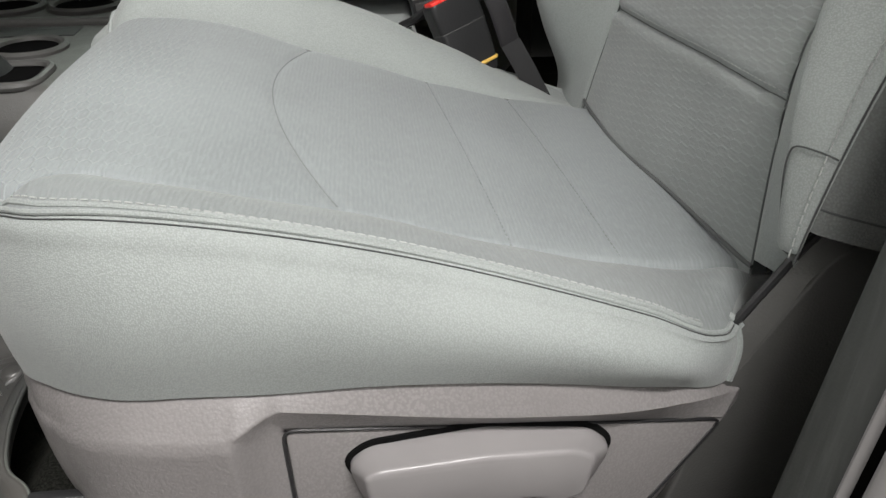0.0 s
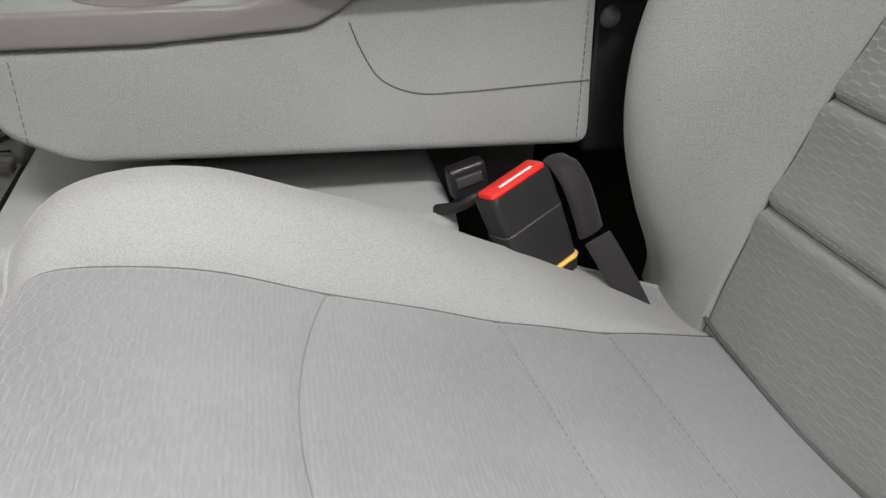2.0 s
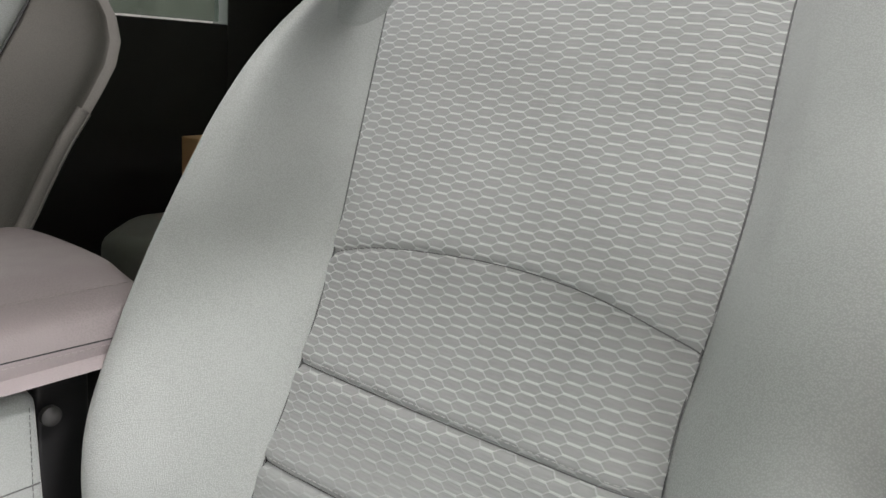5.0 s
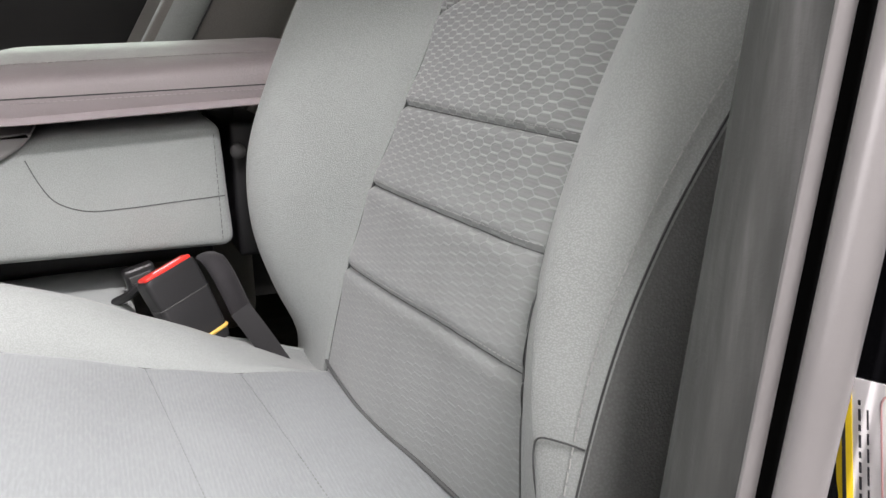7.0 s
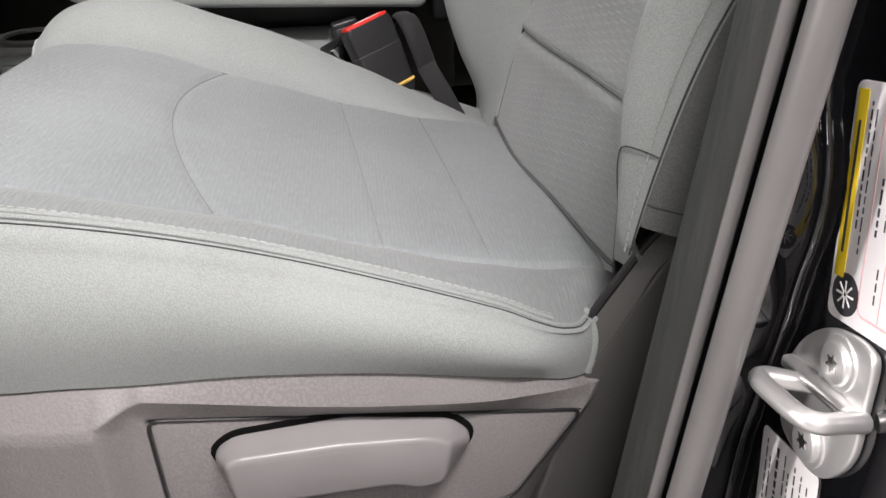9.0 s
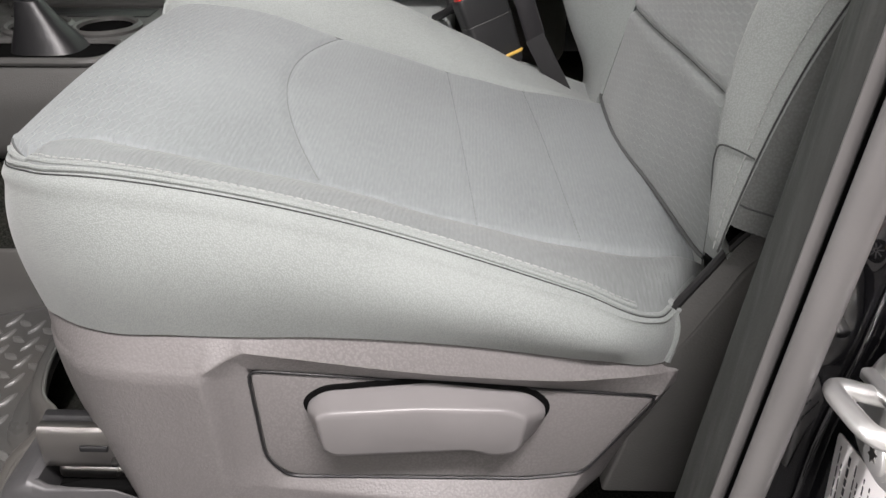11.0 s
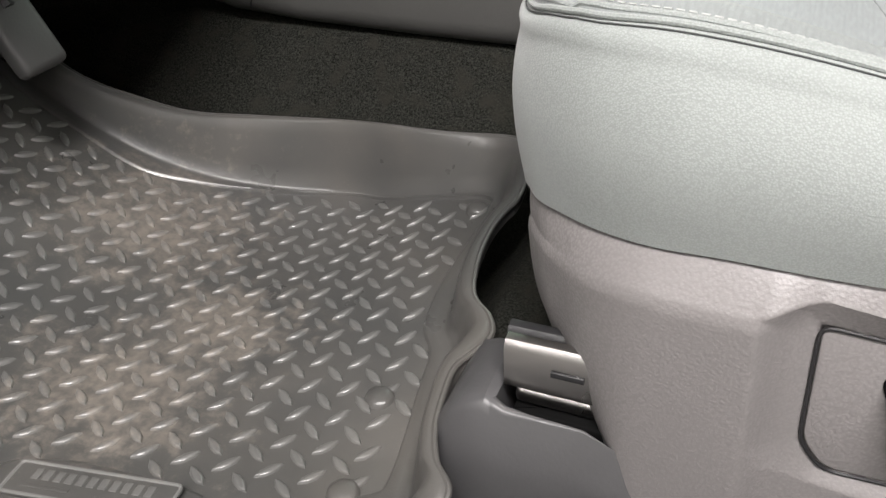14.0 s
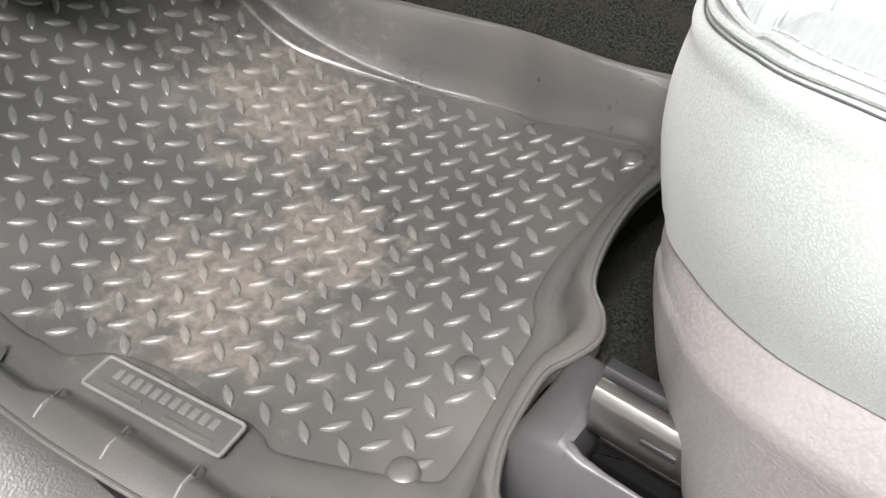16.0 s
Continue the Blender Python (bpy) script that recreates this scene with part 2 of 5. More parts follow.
def honeycomb(name, c, pitch, fade, base=0.15, ridge=1.75, weave=1.0):
    """Seat cloth with a knitted honeycomb of long cells. pitch: metres across and along; fade: two values of the plan's
    v between which the cells grow from faint to clear."""
    n = Nodes(name)
    uv = n.coords("UV")
    flat = n.add("ShaderNodeSeparateXYZ", v0=uv)
    p = n.add("ShaderNodeCombineXYZ", X=n.math("DIVIDE", flat.outputs[1], pitch[1]), Y=n.math("DIVIDE", flat.outputs[0], pitch[0]))

    def cell(shift):
        a = n.add("ShaderNodeVectorMath", v0=p.outputs[0], v1=(shift, shift * 1.732, 0))
        a.operation = "ADD"
        b = n.add("ShaderNodeVectorMath", v0=a.outputs[0], v1=(1, 1.732, 1))
        b.operation = "MODULO"
        d = n.add("ShaderNodeVectorMath", v0=b.outputs[0], v1=(0.5, 0.866, 0))
        d.operation = "SUBTRACT"
        e = n.add("ShaderNodeVectorMath", v0=d.outputs[0])
        e.operation = "ABSOLUTE"
        s = n.add("ShaderNodeSeparateXYZ", v0=e.outputs[0])
        x, y = s.outputs[0], s.outputs[1]
        return n.math("MAXIMUM", n.math("ADD", n.math("MULTIPLY", x, 0.5), n.math("MULTIPLY", y, 0.866)), x), x
    (da, xa), (db, xb) = cell(50.0), cell(50.5)
    first = n.math("LESS_THAN", da, db)
    flat_x = n.math("ADD", n.math("MULTIPLY", first, xa), n.math("MULTIPLY", n.math("SUBTRACT", 1.0, first), xb))
    thin = n.math("MULTIPLY", n.ramp(n.math("MINIMUM", da, db), 0.43, 0.49), 0.55)
    line = n.math("MAXIMUM", thin, n.ramp(flat_x, 0.33, 0.46))
    v = n.add("ShaderNodeSeparateXYZ", v0=uv).outputs[1]
    soft = n.math("ADD", v, n.math("MULTIPLY", n.math("SUBTRACT", n.noise(14.0), 0.5), 0.05))
    strength = n.math("MULTIPLY", n.ramp(soft, fade[0], fade[1], base, 1.0), n.ramp(n.noise(60.0), 0.25, 0.6, 0.55, 1.0))
    long = n.add("ShaderNodeVectorMath", v0=uv, v1=(95.0, 420.0, 1.0))
    long.operation = "MULTIPLY"
    dash = n.ramp(n.noise(1.0, 2.0, 0.5, long.outputs[0]), 0.42, 0.68)
    knit = n.add("ShaderNodeTexWave", Vector=uv, Scale=95.0, Distortion=1.2, Detail=2.0)
    knit.bands_direction = "Y"
    lm = n.math("MULTIPLY", line, strength)
    blot = n.noise(9.0, 4.0)
    body = n.mix(n.ramp(blot, 0.3, 0.72), shade(c, 0.90), shade(c, 1.05))
    body = n.mix(n.math("MULTIPLY", knit.outputs[1], 0.26 * weave), body, shade(c, 1.25))
    body = n.mix(n.math("MULTIPLY", dash, 0.5 * weave), body, shade(c, 1.3))
    col = n.mix(lm, body, shade(c, ridge))
    h = n.math("ADD", n.math("MULTIPLY", lm, 1.0), n.math("MULTIPLY", n.math("ADD", n.math("ADD", knit.outputs[1], dash), n.noise(1200.0)), 0.14 * (0.4 + 0.6 * weave)))
    return n.done(col, 0.66, n.bump(h, 0.7, 0.0012), Sheen_Weight=0.25, Specular_IOR_Level=0.45)


def carpet_mat():
    n = Nodes("carpet")
    a, b = n.noise(420.0, 4.0, 0.75), n.noise(30.0, 4.0)
    col = n.mix(n.ramp(a, 0.34, 0.70), rgb(0.004, 0.004, 0.0035), rgb(0.052, 0.053, 0.045))
    col = n.mix(n.ramp(b, 0.45, 0.75), col, rgb(0.032, 0.031, 0.025))
    return n.done(col, 0.95, n.bump(n.math("ADD", a, b), 1.0, 0.004), Specular_IOR_Level=0.1)


def rubber_mat(name, k):
    """Black moulded rubber with dried dusty mud in two patches."""
    n = Nodes(name)
    o = n.coords()
    s = n.add("ShaderNodeSeparateXYZ", v0=o)
    x, y = s.outputs[0], s.outputs[1]

    def patch(cx, cy, rx, ry):
        dx = n.math("DIVIDE", n.math("SUBTRACT", x, cx), rx)
        dy = n.math("DIVIDE", n.math("SUBTRACT", y, cy), ry)
        r = n.math("SQRT", n.math("ADD", n.math("MULTIPLY", dx, dx), n.math("MULTIPLY", dy, dy)))
        r = n.math("ADD", r, n.math("MULTIPLY", n.math("SUBTRACT", n.noise(26.0, 7.0, 0.8), 0.5), 3.6))
        return n.ramp(r, 1.15, 0.2)
    dust = n.math("MAXIMUM", patch(0.02, -0.10, 0.13, 0.10), n.math("MAXIMUM", patch(-0.12, 0.125, 0.145, 0.125), patch(0.04, 0.01, 0.11, 0.09)))
    film = n.math("ADD", n.math("MULTIPLY", n.ramp(n.noise(5.0, 5.0), 0.35, 0.75), 0.10), n.math("MULTIPLY", n.ramp(n.noise(420.0), 0.62, 0.8), 0.10))
    dirt = n.math("MAXIMUM", n.math("MULTIPLY", dust, n.ramp(n.noise(120.0, 4.0), 0.25, 0.7, 0.08, 0.36)), film)
    col = n.mix(dirt, rgb(0.078 * k, 0.079 * k, 0.077 * k), rgb(0.38, 0.325, 0.27))
    rough = n.math("ADD", n.math("MULTIPLY", dirt, 0.35), n.ramp(n.noise(18.0), 0.3, 0.7, 0.26, 0.38))
    return n.done(col, rough, n.bump(n.noise(600.0), 0.35, 0.0004), Specular_IOR_Level=0.85)


GREY = (0.272, 0.294, 0.284)
M_CLOTH = cloth("seat_cloth", GREY)
M_HEX_BACK = honeycomb("seat_honeycomb_back", (0.235, 0.252, 0.246), (0.0182, 0.0076), (0.38, 0.60), 0.14, 2.0, 0.35)
M_HEX_SEAT = honeycomb("seat_honeycomb_cushion", (0.220, 0.240, 0.243), (0.0195, 0.0085), (0.06, 0.26), 0.03, 1.2, 0.7)
# Ribbed cloth with its grey lowered to hold the pillar's shade.
M_FLANK = cloth("shaded_flank_ribbed_cloth", (0.115, 0.122, 0.118), 560.0, 0.0011, 0.1)
M_THREAD = plain("seam_thread", (0.36, 0.37, 0.36), 0.85)
M_RIB = honeycomb("seat_ribbed_cloth", (0.185, 0.20, 0.199), (0.0195, 0.0085), (5.0, 6.0), 0.0, 1.0)
M_LIGHT_THREAD = plain("pale_thread", (0.36, 0.335, 0.33), 0.8)
# Dark thread for seams and stitches; along creases it paints their shade.
M_FOLD = plain("fold_shade_thread", (0.095, 0.10, 0.10), 0.9)
# Darker than the cloth, so the thread holds the pressed grooves' shade.
M_CREASE = plain("pressed_seam_shade_thread", (0.17, 0.18, 0.178), 0.9)
# Dark seam thread; in grooves it also carries their shade.
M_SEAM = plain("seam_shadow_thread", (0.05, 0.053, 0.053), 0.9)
M_SHELL = leathery("grey_moulded_plastic", (0.205, 0.193, 0.191), 0.42, 520, 0.00045, 0.12)
M_HANDLE = plain("satin_grey_plastic", (0.21, 0.20, 0.20), 0.30, 700, 0.06, 0.0001)
M_VINYL = leathery("mauve_grey_vinyl", (0.305, 0.273, 0.277), 0.45, 650, 0.0004)
M_BLACK = plain("black_plastic", (0.016, 0.016, 0.017), 0.42)
M_DARK = plain("charcoal_plastic", (0.045, 0.045, 0.044), 0.5)


def scuffed_trim():
    """Dark pillar plastic, rubbed in streaks along the pillar."""
    n = Nodes("pillar_plastic")
    stretch = n.add("ShaderNodeMapping", Vector=n.coords(), Scale=(90.0, 90.0, 7.0))
    rub = n.noise(1.0, 4.0, 0.65, stretch.outputs[0])
    fine = n.noise(500.0, 2.0)
    col = n.mix(n.ramp(rub, 0.45, 0.78), rgb(0.034, 0.037, 0.034), rgb(0.058, 0.061, 0.057))
    return n.done(col, n.ramp(rub, 0.3, 0.7, 0.8, 0.55), n.bump(n.math("ADD", fine, rub), 0.5, 0.0005))


M_TRIM = scuffed_trim()
M_TRAY = leathery("grey_tray_plastic", (0.215, 0.208, 0.204), 0.42, 700, 0.0003)
# Near-black without gloss: puts the shade of holes and gaps into the colour.
M_RECESS_SHADE = Nodes("recess_shade_black").done(rgb(0.006, 0.006, 0.006), 0.95, None, Specular_IOR_Level=0.0)
M_CONSOLE = leathery("console_plastic", (0.074, 0.073, 0.070), 0.5, 600, 0.0004)
M_RED = plain("red_button_plastic", (0.75, 0.03, 0.02), 0.35, 400, 0.05)
M_WEB = cloth("seat_belt_webbing", (0.016, 0.016, 0.017), 1500, 0.0005, 0.15)
M_SLEEVE = cloth("folded_belt_webbing", (0.018, 0.017, 0.019), 900, 0.0004, 0.12)
M_YELLOW = plain("yellow_tag_plastic", (0.75, 0.48, 0.10), 0.5)
M_CARPET = carpet_mat()
M_RUBBER = rubber_mat("mat_rubber", 0.74)
# Paler than the mat: dust on the bars and their gloss in one colour.
M_TREAD = rubber_mat("worn_gloss_tread_rubber", 1.3)
# Palest rubber: wear plus highlights painted on the rim and ribs.
M_BADGE = rubber_mat("worn_lit_badge_rubber", 1.9)
M_SEAL = plain("door_seal_rubber", (0.15, 0.145, 0.143), 0.38, 300, 0.1)
M_PAINT = plain("gloss_black_paint", (0.006, 0.006, 0.007), 0.05, 28, 0.1, 0.0003, coat=1.0)
M_ZINC = plain("zinc_plated_steel", (0.88, 0.88, 0.87), 0.34, 250, 0.08, 0.0002, 0.8)
M_ROD = plain("polished_dark_steel", (0.32, 0.315, 0.31), 0.22, 250, 0.1, 0.0, 1.0)
M_RAIL_COVER = plain("rail_cover_plastic", (0.072, 0.071, 0.073), 0.40, 300, 0.1)
M_STEEL = plain("seat_rail_steel", (0.36, 0.35, 0.34), 0.28, 250, 0.1, 0.0001, 1.0)
M_WHITE = plain("white_sticker", (0.88, 0.86, 0.86), 0.45, 60, 0.03)
M_STYEL = plain("yellow_sticker_print", (0.85, 0.62, 0.02), 0.45, 60, 0.03)
M_PINK = plain("pale_red_sticker_print", (0.75, 0.45, 0.45), 0.5, 60, 0.03)
M_INK = plain("sticker_ink", (0.03, 0.03, 0.035), 0.5, 60, 0.03)
M_CARD = plain("cardboard", (0.52, 0.29, 0.13), 0.8, 90, 0.12, 0.0004)
M_NEON = plain("neon_yellow_label", (0.62, 0.85, 0.05), 0.5, 60, 0.03)
M_REAR = cloth("rear_seat_cloth", (0.33, 0.35, 0.30))
M_PASS = cloth("passenger_seat_cloth", (0.165, 0.160, 0.146))
M_HEADLINER = plain("headliner", (0.42, 0.41, 0.38), 0.9, 500)
M_SHOPWALL = plain("shop_wall_paint", (0.62, 0.62, 0.6), 0.8, 30)
M_CONCRETE = plain("shop_concrete", (0.3, 0.29, 0.28), 0.7, 60)
M_TINT = Nodes("tinted_glass").done(rgb(0.22, 0.27, 0.23), 0.02, None, Transmission_Weight=1.0, IOR=1.45)
M_BODY = plain("dark_interior_panel", (0.012, 0.012, 0.012), 0.6)
M_SILL = leathery("sill_plastic", (0.07, 0.069, 0.068), 0.5, 420, 0.0008)


# ---- driver's seat ----
seat = thing("driver_seat", "grey cloth bucket seat with honeycomb inserts and moulded plastic base", "car seat", (0.0, 0.7, 0.0))

near_y = curve([-0.2, -0.145, -0.06, 0.027, 0.115, 0.182, 0.234, 0.244, 0.2495, 0.2587, 0.272, 0.288, 0.32], [0.445, 0.432, 0.425, 0.427, 0.43, 0.436, 0.447, 0.4525, 0.460, 0.476, 0.495, 0.514, 0.522])
near_z = curve([-0.275, -0.24, -0.2, -0.145, -0.06, 0.027, 0.115, 0.182, 0.238, 0.262, 0.32], [0.354, 0.356, 0.357, 0.361, 0.352, 0.330, 0.300, 0.272, 0.243, 0.240, 0.232])
flat_z = curve([-0.275, -0.22, -0.18, -0.126, -0.05, 0.02, 0.08, 0.11, 0.16, 0.2, 0.254, 0.32], [0.351, 0.359, 0.357, 0.348, 0.321, 0.300, 0.280, 0.273, 0.260, 0.254, 0.244, 0.234])
near_crease = curve([-0.2, -0.19, -0.126, -0.018, 0.08, 0.2, 0.32], [0.462, 0.478, 0.49, 0.515, 0.52, 0.524, 0.525])
far_rise = curve([-0.285, -0.22, -0.16, -0.07, 0.055, 0.12, 0.18, 0.26, 0.32], [0.004, 0.026, 0.040, 0.046, 0.036, 0.022, 0.004, -0.022, -0.03])
FRONT, REAR, FAR_CREASE = -0.250, 0.31, 0.894


def edge_near(x):
    k = np.clip((-0.175 - x) / 0.0755, 0, 1)
    return near_y(x) + 0.125 * (1 - np.sqrt(1 - k**2))


def edge_far(x):
    k = np.clip((-0.175 - x) / 0.0755, 0, 1)
    return 0.988 - 0.045 * (1 - np.sqrt(1 - k**2)) - 0.012 * sstep(0.05, 0.3, x)


def crease_near(x):
    return np.maximum(near_crease(x), edge_near(x) + 0.010)


def dent(d, width, depth):
    return -depth * np.exp(-(d / width)**2)


rear_lift = curve([0.43, 0.46, 0.49, 0.515, 0.59, 0.66, 0.75, 0.9], [0.004, 0.005, 0.006, 0.007, 0.007, 0.006, 0.004, 0.0])


def cushion_point(x, y):
    """The upholstery's upper face over the plan."""
    en, ef, c = edge_near(x), edge_far(x), crease_near(x)
    s = np.clip((y - en) / (c - en), 0, 1)
    z_near = near_z(x) * (1 - s) + flat_z(x) * s + 0.009 * np.sin(np.pi * s)**0.8 * np.clip((c - en) / 0.04, 0, 1)
    z_mid = flat_z(x) + 0.004 * np.sin(np.pi * np.clip((y - c) / (FAR_CREASE - c), 0, 1))
    s = np.clip((y - FAR_CREASE) / (ef - FAR_CREASE), 0, 1)
    hump = np.sin(np.pi * np.clip(s * 0.80, 0, 1)) ** 0.85 * (1 - 0.25 * s**3)
    z_far = flat_z(x) + far_rise(x) * hump + 0.004 * np.sin(np.pi * s)
    z = np.where(y < c, z_near, np.where(y > FAR_CREASE, z_far, z_mid))
    z = z + dent(y - c, 0.006, 0.0095) * sstep(-0.24, -0.19, x) + dent(y - FAR_CREASE, 0.0045, 0.004)
    inside = (y > c) & (y < FAR_CREASE)
    w = (y - 0.525) / (0.894 - 0.525)
    for near, far in ((0.109, 0.074), (0.194, 0.163)):
        z = z + np.where(inside, dent(x - (near + (far - near) * w), 0.0034, 0.0015), 0)
    arc = -0.012 - 0.035 * w - 0.042 * np.sin(np.pi * np.clip(w, 0, 1)) ** 0.9
    z = z + np.where(inside, dent(x - arc, 0.004, 0.0021), 0)
    rim = np.minimum(np.minimum(x - FRONT, np.abs(y - en) + 0.02 * sstep(-0.25, -0.19, x)), np.abs(ef - y) + 0.03 * sstep(-0.25, -0.15, x))
    z = z - 0.018 * np.exp(-np.clip(rim, 0, 1) / 0.012) * sstep(-0.18, -0.235, x)
    z = z + rear_lift(y) * sstep(0, 1, (x - 0.205 - 0.032 * sstep(0.505, 0.46, y)) / (0.08 - 0.032 * sstep(0.505, 0.46, y)))
    bow = 0.006 * (1 - ((y - 0.73) / 0.2)**2) * np.exp(-np.clip(x - FRONT, 0, 1) / 0.05)
    return np.stack([x - bow, y, z], -1)


def cushion_sheet(lo, hi, nu, nv):
    a = np.linspace(0, 1, nu)
    x = FRONT + (REAR - FRONT) * (0.35 * a + 0.65 * a**1.6)
    b = np.linspace(0, 1, nv)
    l, h = lo(x), np.maximum(hi(x), lo(x) + 0.002)
    y = l[:, None] + (h - l)[:, None] * b[None]
    xx = np.repeat(x[:, None], nv, 1)
    p = cushion_point(xx, y)
    return grid(p, np.stack([y, -xx], -1))


crease_far = np.vectorize(lambda x: FAR_CREASE)
far_clip = lambda x: np.minimum(crease_far(x), edge_far(x) - 0.003)
part("cushion_insert", cushion_sheet(crease_near, far_clip, 190, 170), M_HEX_SEAT, seat, "grey seat cloth with a fading honeycomb weave")
part("near_bolster", cushion_sheet(edge_near, crease_near, 190, 24), M_RIB, seat)
part("far_bolster", cushion_sheet(far_clip, edge_far, 190, 36), M_CLOTH, seat)

# side and front cover, from the seam round the top down to the plastic base
xs = np.concatenate([np.concatenate([np.linspace(0.2525, 0.236, 12), np.linspace(0.23, -0.175, 56)]), -0.175 - 0.075 * np.sin(np.linspace(0, np.pi / 2, 22))[1:]])
ys_front = np.linspace(edge_near(FRONT), edge_far(FRONT), 40)[1:-1]
top = np.concatenate([
    cushion_point(xs, edge_near(xs)),
    cushion_point(np.full(38, FRONT), ys_front),
    cushion_point(xs[::-1], edge_far(xs[::-1])),
])
base_y = curve([-0.258, -0.25, -0.232, -0.2, -0.156, -0.1, 0.0, 0.1, 0.2, 0.25, 0.27], [0.575, 0.522, 0.482, 0.447, 0.419, 0.406, 0.405, 0.411, 0.430, 0.452, 0.47])
base_z = curve([-0.275, -0.225, -0.196, -0.14, -0.10, -0.04, 0.011, 0.08, 0.145, 0.2, 0.247, 0.27], [0.222, 0.227, 0.234, 0.2435, 0.2485, 0.2495, 0.249, 0.243, 0.230, 0.214, 0.198, 0.195])
bottom = np.concatenate([
    np.stack([np.maximum(xs, -0.238), base_y(xs), base_z(xs)], -1),
    np.stack([np.full(38, -0.238), ys_front, np.full(38, 0.223)], -1),
    np.stack([np.maximum(xs[::-1], -0.238), 1.405 - base_y(xs[::-1]), base_z(xs[::-1])], -1),
])


def outward(p):
    t = np.gradient(p[:, :2], axis=0)
    t /= np.linalg.norm(t, axis=1)[:, None] + 1e-9
    n = np.stack([t[:, 1], -t[:, 0]], -1)
    for _ in range(6):
        n[1:-1] = (n[:-2] + n[1:-1] + n[2:]) / 3
    n /= np.linalg.norm(n, axis=1)[:, None]
    if n[20, 1] > 0:
        n = -n
    return np.concatenate([n, np.zeros((len(n), 1))], 1)


out = outward(top)
rows = []
for t in np.linspace(0, 1, 26):
    swell = (0.020 - 0.009 * sstep(-0.12, -0.21, top[:, :1]) - 0.014 * sstep(0.19, 0.24, top[:, :1])) * np.sin(np.pi * t**0.8) + 0.004 * np.exp(-((t - 0.06) / 0.05)**2) - 0.003 * math.exp(-(t / 0.03)**2)
    rows.append(top * (1 - t) + bottom * t + out * swell)
skirt = np.array(rows)
run = np.concatenate([[0], np.cumsum(np.linalg.norm(np.diff(top, axis=0), axis=1))])
uv = np.stack(np.broadcast_arrays(run[None, :], np.linspace(0, 0.12, 26)[:, None]), -1)
part("side_cover", grid(skirt, uv), M_CLOTH, seat, "plain grey twill side cover of the cushion")
end = np.array([skirt[:, 0], skirt[:, 0] + np.array([0.004, 0.03, 0.0])])
part("side_cover_end", grid(end), M_CLOTH, seat)
xe = np.linspace(0.2525, 0.308, 16)
rear_edge = cushion_point(xe, edge_near(xe))
part("cushion_end_fold", grid(np.array([rear_edge + np.array([0.002 * math.sin(math.pi * w), -0.004 * math.sin(math.pi * w), -0.05 * w]) for w in np.linspace(0, 1, 6)])), M_CLOTH, seat)

# seam round the cushion: a welt, its dark groove and a row of stitches
welt = top + out * 0.001
part("cushion_welt", tube(welt[2:-2], 0.0019, 8), M_CLOTH, seat)
# Dark cord that paints the groove's shade under the welt.
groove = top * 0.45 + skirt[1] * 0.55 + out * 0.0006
part("cushion_groove_shade", tube(groove[2:-2], 0.0005, 6), M_SEAM, seat)


def stitches(path, length=0.0042, gap=0.0022, r=0.0006):
    """A row of short threads along a line."""
    p = np.array(path, float)
    d = np.concatenate([[0], np.cumsum(np.linalg.norm(np.diff(p, axis=0), axis=1))])
    g = Geo()
    s = 0.0
    while s + length < d[-1]:
        q = np.array([[np.interp(s + length * k, d, p[:, j]) for j in range(3)] for k in (0, 0.5, 1)])
        g += tube(q, r, 5)
        s += length + gap
    return g


inner = cushion_point(np.clip(xs, -0.25, 0.24), edge_near(xs) + 0.0072) + np.array([0, 0, 0.0004])
part("cushion_stitching", stitches(inner[13:80], 0.0042, 0.0020, 0.0006), M_THREAD, seat)
fold = cushion_point(np.clip(xs, -0.25, 0.24), edge_near(xs) + 0.0040) + np.array([0, 0, -0.0002])
part("seam_allowance_fold", tube(fold[13:80], 0.0021, 8), M_CLOTH, seat)
part("side_cover_hem", tube(skirt[:, 0] + np.array([0.001, 0.001, 0.0]), 0.0036, 10), M_CLOTH, seat)


# seams across the cushion; the arched one's thread paints a soft groove's shade
yy = np.linspace(0.53, 0.888, 60)
ww = (yy - 0.525) / 0.369
for name, xx in (("arched_seam", -0.012 - 0.035 * ww - 0.042 * np.sin(np.pi * np.clip(ww, 0, 1)) ** 0.9), ("cross_seam", 0.109 - 0.035 * ww), ("cross_seam", 0.194 - 0.031 * ww)):
    p = cushion_point(xx, yy) + np.array([0, 0, 0.0002])
    if name == "arched_seam":
        part(name, tube(p, 0.0005, 5), M_CREASE, seat)
    else:
        part(name, stitches(p, 0.0035, 0.0025, 0.0005), M_CREASE, seat)

# Dark cords along both creases paint the shade in them.
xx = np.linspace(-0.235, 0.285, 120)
part("cushion_crease_shade", tube(cushion_point(xx, crease_near(xx)) + np.array([0, 0, 0.0002]), 0.0013, 6), M_FOLD, seat)
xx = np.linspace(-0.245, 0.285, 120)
part("cushion_crease_shade", tube(cushion_point(xx, np.full(120, FAR_CREASE)) + np.array([0, 0, 0.0002]), 0.0009, 6), M_FOLD, seat)

# backrest
back_x = curve([0.20, 0.243, 0.353, 0.439, 0.518, 0.61, 0.72, 0.82, 0.90], [0.246, 0.256, 0.284, 0.314, 0.354, 0.402, 0.456, 0.500, 0.53])
near_depth = curve([0.2, 0.285, 0.290, 0.298, 0.312, 0.34, 0.42, 0.53, 0.7, 0.82, 0.9], [-0.35, -0.3, -0.1, 0.06, 0.17, 0.34, 0.70, 0.88, 0.82, 0.7, 0.5])
